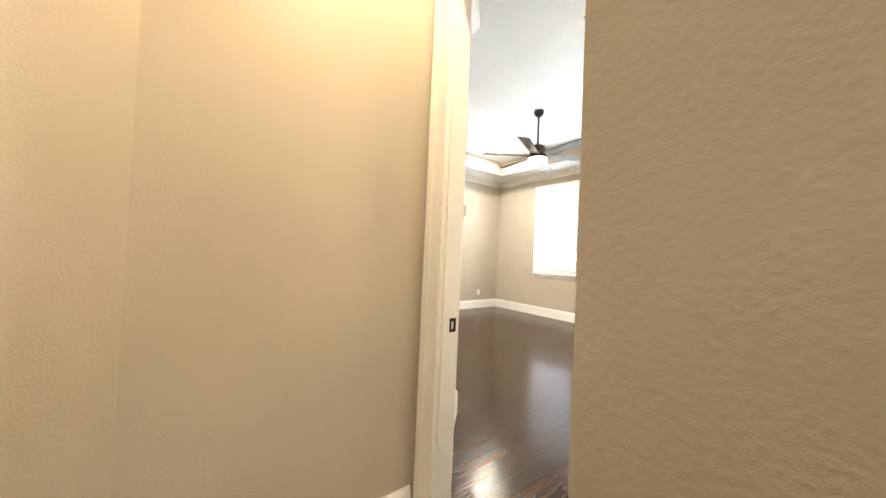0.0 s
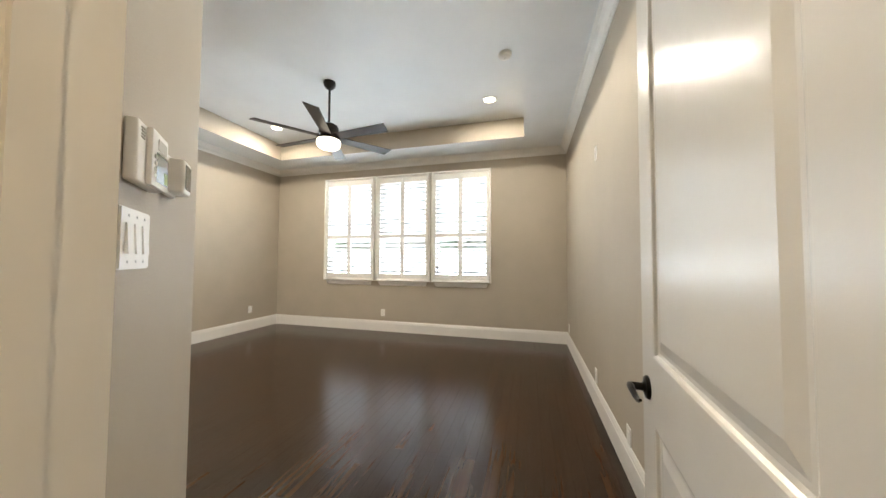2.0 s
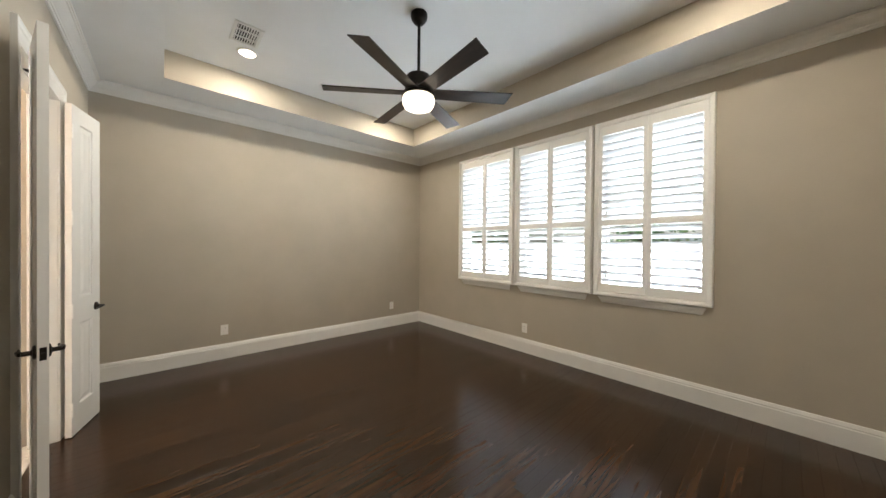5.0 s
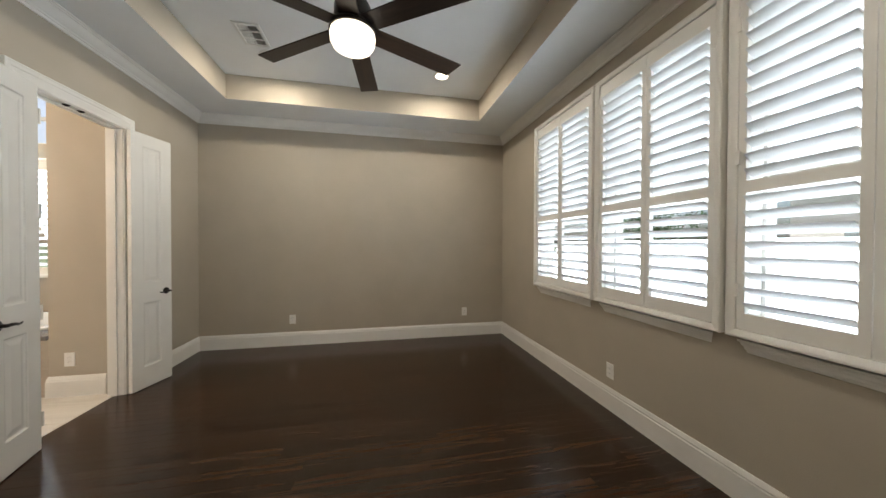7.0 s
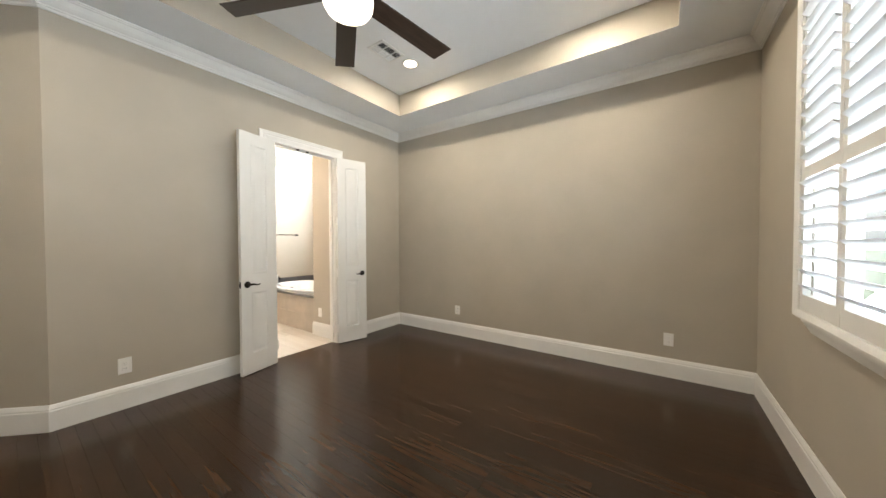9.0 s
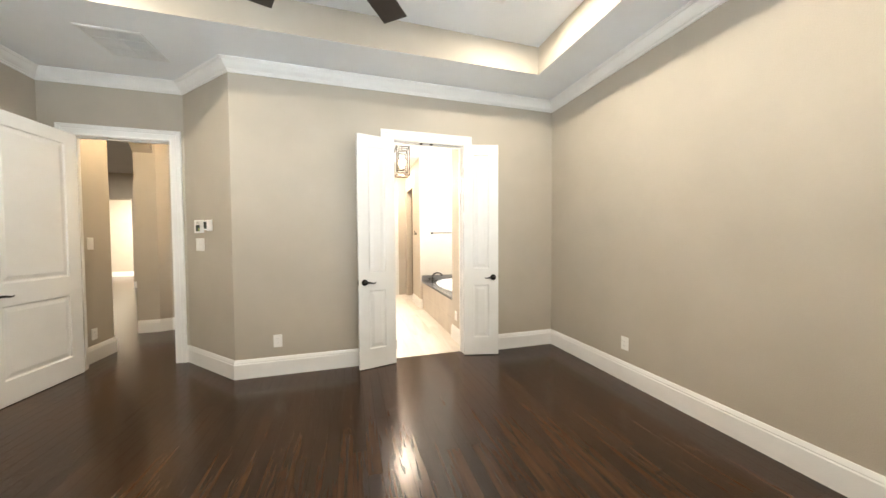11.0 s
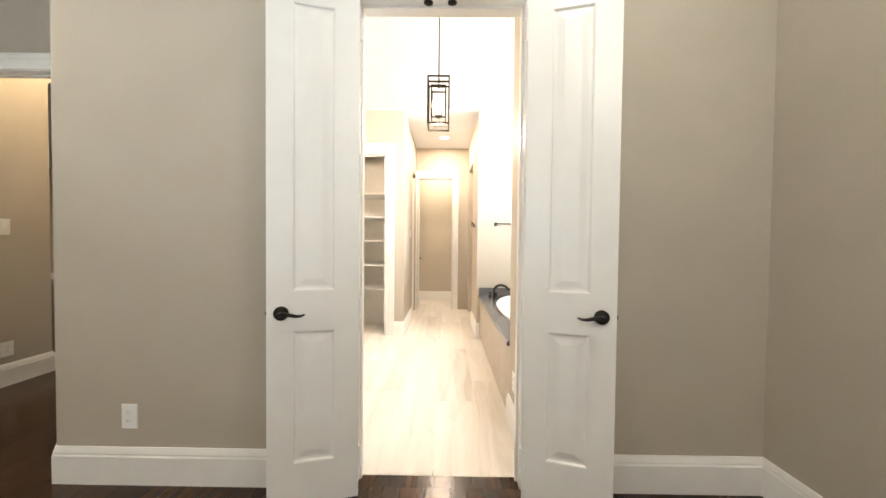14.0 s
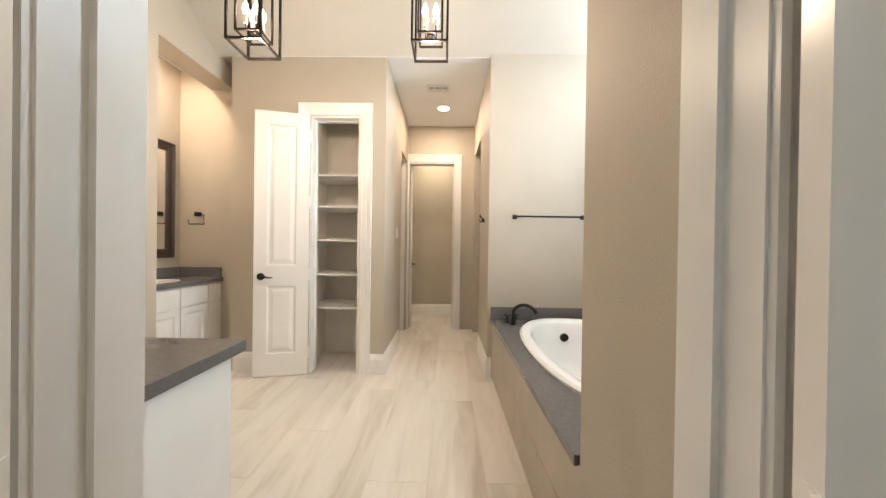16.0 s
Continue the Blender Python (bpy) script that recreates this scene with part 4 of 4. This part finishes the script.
bmesh.ops.recalc_face_normals(bm, faces=bm.faces[:])
part("slab", bm, QUARTZ, dk, "grey quartz slab")
bm = bmesh.new()
box(bm, -5.3, X1 - 0.005, Y0, Y0 + 0.02, DECK + 0.0005, DECK + 0.1)
part("backsplash", bm, QUARTZ, dk, "dark quartz splash strip")
bm = bmesh.new()
box(bm, -4.03, -4.0, Y0, Y1, 0, DECK - 0.036)
sk = part("skirt", bm, GROUT, dk)
ys = [Y0 + 0.002, -0.2, 0.28, 0.75, Y1 - 0.002]
for lo, hi in ((0.002, 0.258), (0.262, DECK - 0.038)):
    for a, b in zip(ys, ys[1:]):
        bm = rounded(-4.0, -3.992, a + 0.001, b - 0.001, lo, hi, 0.001, 1)
        part("tile", bm, SKIRT, sk)

fc = thing("tub_faucet", pose(-4.13, -0.43, DECK), "oil-rubbed bronze arched tub faucet with two handles", "faucet")
bm = bmesh.new()
pts = [(0, 0, 0), (0, 0, 0.06)] + [(-0.085 + 0.085 * math.cos(a), 0.085 * (1 - math.cos(a)) * 0.6, 0.09 + 0.085 * math.sin(a)) for a in [math.pi * k / 10 * 0.9 for k in range(11)]]
tube(bm, pts, [0.022, 0.016] + [0.015] * 9 + [0.016, 0.018], 14)
part("spout", bm, BRONZE, fc, "", True)
for dx, dy in ((0.03, -0.1), (-0.05, -0.13)):
    bm = bmesh.new()
    lathe(bm, [(0, 0), (0.026, 0), (0.026, 0.006), (0.014, 0.012), (0.012, 0.05), (0.016, 0.055), (0, 0.06)], 20, (dx, dy, 0))
    tube(bm, [(dx - 0.03, dy, 0.055), (dx + 0.035, dy, 0.06)], [0.005, 0.008], 10)
    part("tap_handle", bm, BRONZE, fc, "", True)


def bar(name, m, w, label):
    t = thing(name, m, label, "towel bar")
    bm = bmesh.new()
    tube(bm, [(0, -0.06, 0), (w, -0.06, 0)], 0.008, 12)
    part("rod", bm, BRONZE, t, "", True)
    for x in (0, w):
        bm = rounded(x - 0.02, x + 0.02, -0.012, 0, -0.02, 0.02, 0.003, 1)
        tube(bm, [(x, -0.01, 0), (x, -0.072, 0)], 0.0115, 12)
        part("bracket", bm, BRONZE, t)
    return t


bar("towel_bar", pose(-4.183, -0.68, 1.49, 0, 0, 180), 0.62, "dark bronze towel bar on the wall above the bathtub")

# shuttered bathroom window and transom
shutter(pose(-5.3, -0.4, 0.97, 0, 0, 90), 1.4, 1.46, "white plantation shutter over the bathtub window", tilt=22)
window("window_bath", -0.35, 0.95, 1.0, 2.4, pose(-5.3, 0, 0, 0, 0, 90), 1.7)
window("window_transom", -0.35, 0.95, 2.62, 3.3, pose(-5.3, 0, 0, 0, 0, 90), 2.96)


# ---- pendants ----
def pendant(x, y, top, label, yaw=0):
    p = thing("cage_pendant", pose(x, y, top, 0, 0, yaw), label, "pendant light", "cage pendants of the bathroom")
    z1 = 2.81 - top
    z0 = 2.37 - top

    def cage(s, a, b, r, cross):
        bars = [(sx - r, sx + r, sy - r, sy + r, a - r, b + r) for sx in (-s, s) for sy in (-s, s)]
        for z in (a, b):
            for k in (-s, s):
                bars.append((-s + r, s - r, k - r, k + r, z - r, z + r))
                bars.append((k - r, k + r, -s + r, s - r, z - r, z + r))
        if cross:
            bars.append((-s + r, s - r, -r, r, b - r, b + r))
        for q in bars:
            bm = bmesh.new()
            box(bm, *q)
            part("cage_bar", bm, BRONZE, p)
    cage(0.10, z0, z1, 0.006, True)
    cage(0.068, z0 + 0.07, z1 - 0.07, 0.005, False)
    bm = bmesh.new()
    tube(bm, [(0, 0, 0), (0, 0, z1 - 0.07)], 0.006, 10)
    part("stem", bm, BRONZE, p)
    bm = bmesh.new()
    lathe(bm, [(0, 0), (0.06, 0), (0.06, -0.015), (0.02, -0.025), (0, -0.025)], 24)
    part("canopy", bm, BRONZE, p)
    bm = bmesh.new()
    lathe(bm, [(0, -0.02), (0.018, -0.015), (0.024, 0), (0.018, 0.012), (0, 0.02)], 16, (0, 0, z0 + 0.10))
    for k in range(4):
        a = math.pi / 4 + k * math.pi / 2
        d = (0.045 * math.cos(a), 0.045 * math.sin(a))
        tube(bm, [(0, 0, z0 + 0.10), (d[0], d[1], z0 + 0.10), (d[0], d[1], z0 + 0.135)], 0.005, 8)
    part("hub", bm, BRONZE, p, "", True)
    for k in range(4):
        a = math.pi / 4 + k * math.pi / 2
        c = (0.045 * math.cos(a), 0.045 * math.sin(a), z0 + 0.13)
        bm = bmesh.new()
        lathe(bm, [(0, 0), (0.011, 0), (0.011, 0.05), (0, 0.05)], 14, c)
        s = part("candle_sleeve", bm, TRIM, p)
        bm = bmesh.new()
        lathe(bm, [(0, 0.05), (0.01, 0.052), (0.017, 0.075), (0.016, 0.09), (0.008, 0.115), (0.002, 0.13), (0, 0.131)], 16, c)
        part("bulb", bm, FLAME, s, "glowing candle bulb", True)
    bulb(x, y, 2.30, 95 * K, 0.05, CANDLE)
    return p


def vault(y):
    return BC + (y + 0.71) * (3.9 - BC) / 1.66


pendant(-3.446, 0.335, vault(0.335), "black cage pendant lantern with four lit candle bulbs")
pendant(-2.392, 0.348, vault(0.348), "black cage pendant lantern with four lit candle bulbs")


# ---- vanities ----
def drawer_front(parent, name, m, w, h):
    bm = bmesh.new()
    panel_side(bm, w, h, [(0.045, w - 0.045, 0.035 if h < 0.25 else 0.05, h - (0.035 if h < 0.25 else 0.05))] if h > 0.2 else [], 0.018, 1)
    for x0, x1, z0, z1 in ((0, 0, 0, h), (w, w, 0, h)):
        bm.faces.new([bm.verts.new(q) for q in ((x0, 0, 0), (x0, 0, h), (x0, 0.018, h), (x0, 0.018, 0))])
    for z in (0, h):
        bm.faces.new([bm.verts.new(q) for q in ((0, 0, z), (w, 0, z), (w, 0.018, z), (0, 0.018, z))])
    bmesh.ops.remove_doubles(bm, verts=bm.verts[:], dist=1e-5)
    bmesh.ops.recalc_face_normals(bm, faces=bm.faces[:])
    ob = part(name, bm, CAB, parent)
    ob.matrix_local = m
    return ob


va = thing("vanity_cabinet", pose(0, 0, 0), "white vanity cabinet beside the bathroom doorway", "vanity cabinet")
bm = rounded(-2.84, -1.67, 1.16, 1.715, 0.0, 0.829, 0.002, 1)
part("body", bm, CAB, va)
for k in range(3):
    drawer_front(va, "door", pose(-1.69 - k * 0.37, 1.16, 0.1, 0, 0, 180), 0.36, 0.55)
    drawer_front(va, "drawer", pose(-1.69 - k * 0.37, 1.16, 0.67, 0, 0, 180), 0.36, 0.14)
ct = thing("countertop", pose(0, 0, 0), "grey quartz countertop on the near vanity", "countertop")
bm = rounded(-2.865, -1.67, 1.12, 1.715, 0.83, 0.87, 0.003, 2)
part("slab", bm, QUARTZ, ct)
bm = rounded(-2.80, -1.67, 1.695, 1.715, 0.871, 0.97, 0.002, 1)
part("backsplash", bm, QUARTZ, ct)

vb = thing("vanity_cabinet", pose(0, 0, 0), "white alcove vanity with drawers and raised-panel doors", "vanity cabinet")
bm = rounded(-1.262, -0.825, -0.925, -0.105, 0.0, 0.829, 0.002, 1)
part("body", bm, CAB, vb)
W = [(-0.915, 0.16), (-0.745, 0.3), (-0.435, 0.3)]
for y, w in W:
    drawer_front(vb, "drawer", pose(-1.262, y, 0.655, 0, 0, 90), w, 0.155)
    drawer_front(vb, "door", pose(-1.262, y, 0.11, 0, 0, 90), w, 0.53)
ct2 = thing("countertop", pose(0, 0, 0), "grey quartz countertop with splash in the alcove", "countertop")
bm = rounded(-1.297, -0.824, -0.928, -0.104, 0.83, 0.87, 0.003, 2)
part("slab", bm, QUARTZ, ct2)
bm = rounded(-1.28, -0.845, -0.928, -0.908, 0.871, 0.965, 0.002, 1)
part("side_splash", bm, QUARTZ, ct2)
bm = rounded(-0.845, -0.824, -0.907, -0.104, 0.871, 0.965, 0.002, 1)
part("backsplash", bm, QUARTZ, ct2)
sink = thing("sink", pose(-1.06, -0.42, 0.871), "white oval undermount sink in grey quartz", "sink")
bm = bmesh.new()
lathe(bm, [(0.2, 0.0), (0.19, 0.004), (0.175, 0.003), (0, 0.001)], 36)
for v in bm.verts:
    v.co.x *= 0.8
part("basin", bm, PORC, sink, "", True)

mr = thing("framed_mirror", pose(-0.824, -0.86, 1.06, 0, 0, -90), "large wall mirror in a dark wood frame", "mirror")
MWID, MHT = 0.72, 1.12
bm = bmesh.new()
sweep(bm, [(0, 0), (0, MHT), (-MWID, MHT), (-MWID, 0)][::-1], [(0, 0), (0, 0.03), (-0.012, 0.034), (-0.03, 0.024), (-0.06, 0.026), (-0.075, 0.02), (-0.085, 0.012), (-0.085, 0)], closed=True)
for v in bm.verts:
    v.co = Vector((v.co.x, -v.co.z, v.co.y))
bmesh.ops.recalc_face_normals(bm, faces=bm.faces[:])
part("frame", bm, MFRAME, mr, "dark stained moulded frame")
bm = bmesh.new()
box(bm, -MWID + 0.075, -0.075, -0.008, -0.003, 0.075, MHT - 0.075)
part("mirror_glass", bm, MIRROR, mr)
tr = thing("towel_ring", pose(-1.03, -0.95, 1.50, 0, 0, 180), "square bronze towel ring on the alcove wall", "towel ring")
bm = rounded(-0.022, 0.022, -0.05, 0, -0.022, 0.022, 0.004, 1)
part("bracket", bm, BRONZE, tr)
bm = bmesh.new()
tube(bm, [(0.0, -0.045, 0.0), (0.075, -0.045, -0.005), (0.08, -0.045, -0.10), (-0.075, -0.045, -0.10), (-0.08, -0.045, -0.06)], 0.006, 10)
part("ring", bm, BRONZE, tr)

# ---- outdoors ----
# unseen slab added above the house to keep stray sun off the floors
bm = bmesh.new()
box(bm, -5.8, 9.5, -10.5, 6.6, 4.05, 4.2)
structure("roof", bm, ROOF, "unseen flat slab added over the house to block the sun", "roof")
bm = bmesh.new()
v = [bm.verts.new(p) for p in ((-400, -400, -0.3), (400, -400, -0.3), (400, 400, -0.3), (-400, 400, -0.3))]
bm.faces.new(v)
structure("ground", bm, LAWN, "green lawn round the house", "ground")


# invented pale slab, added so the ground reads bright through the shutters
bm = bmesh.new()
box(bm, -9, 4, 6.3, 10.5, -0.3, -0.2)
structure("pavement", bm, PATIO, "pale concrete slab added to brighten the view out", "patio")


def house(m, w, d, h):
    o = thing("neighbour_house", m, "pale neighbouring house behind the garden", "house")
    bm = bmesh.new()
    box(bm, 0, w, 0, d, 0, h)
    part("wall", bm, HOUSE, o)
    bm = bmesh.new()
    prism(bm, [(-0.5, -0.5), (w + 0.5, -0.5), (w + 0.5, d + 0.5), (-0.5, d + 0.5)], h, h + 0.15)
    for a, b in (((-0.5, -0.5), (w + 0.5, -0.5)), ):
        q = [bm.verts.new(p) for p in ((-0.5, -0.5, h + 0.15), (w + 0.5, -0.5, h + 0.15), (w + 0.5, d / 2, h + 2.2), (-0.5, d / 2, h + 2.2), (w + 0.5, d + 0.5, h + 0.15), (-0.5, d + 0.5, h + 0.15))]
        bm.faces.new((q[0], q[1], q[2], q[3]))
        bm.faces.new((q[3], q[2], q[4], q[5]))
    part("roof", bm, ROOF, o)
    for i in range(int(w / 2.6)):
        bm = bmesh.new()
        box(bm, 0.9 + i * 2.6, 2.0 + i * 2.6, -0.05, 0, 0.9, 2.3)
        wd = part("window", bm, TRIM, o)
        bm = bmesh.new()
        box(bm, 0.98 + i * 2.6, 1.92 + i * 2.6, -0.06, -0.05, 0.98, 2.22)
        part("pane", bm, HPANE, wd)
    return o


house(pose(-6.5, 14.5, -0.3), 9.0, 7.0, 3.2)


def tree(x, y, h, r, seed):
    rng = random.Random(seed)
    t = thing("garden_tree", pose(x, y, -0.3), "leafy green garden tree outside the window", "tree", "garden trees")
    bm = bmesh.new()
    tube(bm, [(0, 0, 0), (0.03, 0.02, h * 0.3), (0, 0.05, h * 0.65)], [0.1, 0.08, 0.03], 8)
    for k in range(6):
        a = rng.uniform(0, 6.28)
        tube(bm, [(0.02, 0.02, h * 0.3 + 0.05 * k), (r * 0.6 * math.cos(a), r * 0.6 * math.sin(a), h * 0.6 + 0.06 * k)], [0.04, 0.012], 6)
    part("trunk", bm, BARK, t)
    bm = bmesh.new()
    for k in range(900):
        a, b = rng.uniform(0, 6.28), math.acos(rng.uniform(-1, 1))
        q = r * rng.uniform(0.45, 1.0) * (0.8 + 0.3 * math.sin(3 * a))
        c = Vector((q * math.sin(b) * math.cos(a), q * math.sin(b) * math.sin(a), h * 0.62 + 0.85 * q * math.cos(b)))
        e = Euler((rng.uniform(0, 6), rng.uniform(0, 6), rng.uniform(0, 6))).to_matrix()
        s = rng.uniform(0.05, 0.1)
        bm.faces.new([bm.verts.new(c + e @ Vector(p) * s) for p in ((-1, 0, 0), (0, -0.55, 0.1), (1, 0, 0), (0, 0.55, 0.1))])
    part("crown", bm, LEAF, t)
    return t


for i, (x, y, h, r) in enumerate(((-0.6, 9.6, 2.6, 1.1), (1.6, 11.0, 3.6, 1.6), (-2.9, 12.0, 3.0, 1.2), (-9.0, 13.0, 4.0, 1.8), (-8.8, 1.5, 3.5, 1.5))):
    tree(x, y, h, r, i)

# added lamps outside the windows: sky above, ground bounce below, bath daylight last
window_lamp(-2.43, YN + 0.45, 2.8, 5.2, 2.3, WIN, (0, -1, -0.4))
window_lamp(-2.43, YN + 0.55, 0.9, 5.2, 1.4, WIN * 1.65, (0, -1, 0.8))
window_lamp(-5.6, 0.3, 2.1, 1.3, 2.3, 165, (1, 0, -0.4))

# ---- floors ----
bm = bmesh.new()
box(bm, -5.33, 9.15, 1.72, 6.25, -0.3, -0.016)
box(bm, -0.995, 9.15, -10.1, 1.72, -0.3, -0.018)
structure("floor", bm, SEAM, "dark walnut strip floor", "floor")
FLOOR = bpy.data.objects["floor"]
bm = bmesh.new()
box(bm, -5.45, -1.0, -3.45, 1.72, -0.3, -0.0022)
structure("floor_bath", bm, GROUTL, "pale wood-look plank tile floor", "floor")
FLOORB = bpy.data.objects["floor_bath"]
meshes = {}


def board(w, length, key, material, t=0.016, r=0.0005):
    k = (key, round(length, 3), round(w, 4))
    if k not in meshes:
        bm = bmesh.new()
        a = [bm.verts.new((x, y, 0)) for x, y in ((r, r), (w - r, r), (w - r, length - r), (r, length - r))]
        b = [bm.verts.new((x, y, -r)) for x, y in ((0, 0), (w, 0), (w, length), (0, length))]
        c = [bm.verts.new((x, y, -t)) for x, y in ((0, 0), (w, 0), (w, length), (0, length))]
        bm.faces.new(a)
        for i in range(4):
            j = (i + 1) % 4
            bm.faces.new((b[i], b[j], a[j], a[i]))
            bm.faces.new((c[i], c[j], b[j], b[i]))
        bmesh.ops.recalc_face_normals(bm, faces=bm.faces[:])
        meshes[k] = mesh_of(key, bm, material)
    return meshes[k]


def lay(x0, x1, y0, y1, w, lengths, gap, key, material, parent, rng, joined=None):
    x = x0
    while x < x1 - 0.004:
        ww = min(w, x1 - x) - gap
        y = y0
        first = True
        while y < y1 - 0.004:
            l = rng.choice(lengths)
            if first:
                l *= rng.choice((0.35, 0.5, 0.65, 0.8, 1.0))
                first = False
            if y + l > y1 - 0.2:
                l = y1 - y
            if joined is not None:
                v = board(ww, l - gap, key, material)
                joined.append((v, x, y))
            else:
                ob = part(key, board(ww, l - gap, key, material), None, parent)
                ob.location = (x, y, 0)
            y += l
        x += w


rng = random.Random(5)
lay(XW, XE, YS, YN, 0.0826, (0.75, 1.05, 1.35, 1.65), 0.0007, "plank", WOOD, FLOOR, rng)
rest = []
lay(-1.5, XE, 1.17, YS, 0.0826, (0.7, 0.9), 0.0007, "plank", WOOD, FLOOR, rng, rest)
lay(DX0, DX1, 1.765, YS, 0.0826, (0.7, 0.9), 0.0007, "plank", WOOD, FLOOR, rng, rest)
lay(-0.97, 0.39, -0.53, 1.17, 0.0826, (0.9, 1.2, 1.5), 0.0007, "plank", WOOD, FLOOR, rng, rest)
lay(0.39, 9.0, -10.0, 1.05, 0.0826, (1.5, 2.1, 2.7), 0.0007, "plank", WOOD, FLOOR, rng, rest)
vs, fs = [], []
for me, x, y in rest:
    o = len(vs)
    vs += [(q.co.x + x, q.co.y + y, q.co.z) for q in me.vertices]
    fs += [[o + i for i in p.vertices] for p in me.polygons]
me = bpy.data.meshes.new("planks")
me.from_pydata(vs, [], fs)
me.materials.append(WOOD)
pl = part("planks", me, None, FLOOR)
pl["kind"] = "stuff"
lay(-5.3, -1.66, -3.4, 1.765, 0.305, (1.2,), 0.003, "tile", TILE, FLOORB, rng)
lay(-1.66, -1.06, -3.4, 1.04, 0.305, (1.2,), 0.003, "tile", TILE, FLOORB, rng)
lay(-1.06, -0.80, -1.0, -0.12, 0.2, (1.2,), 0.003, "tile", TILE, FLOORB, rng)
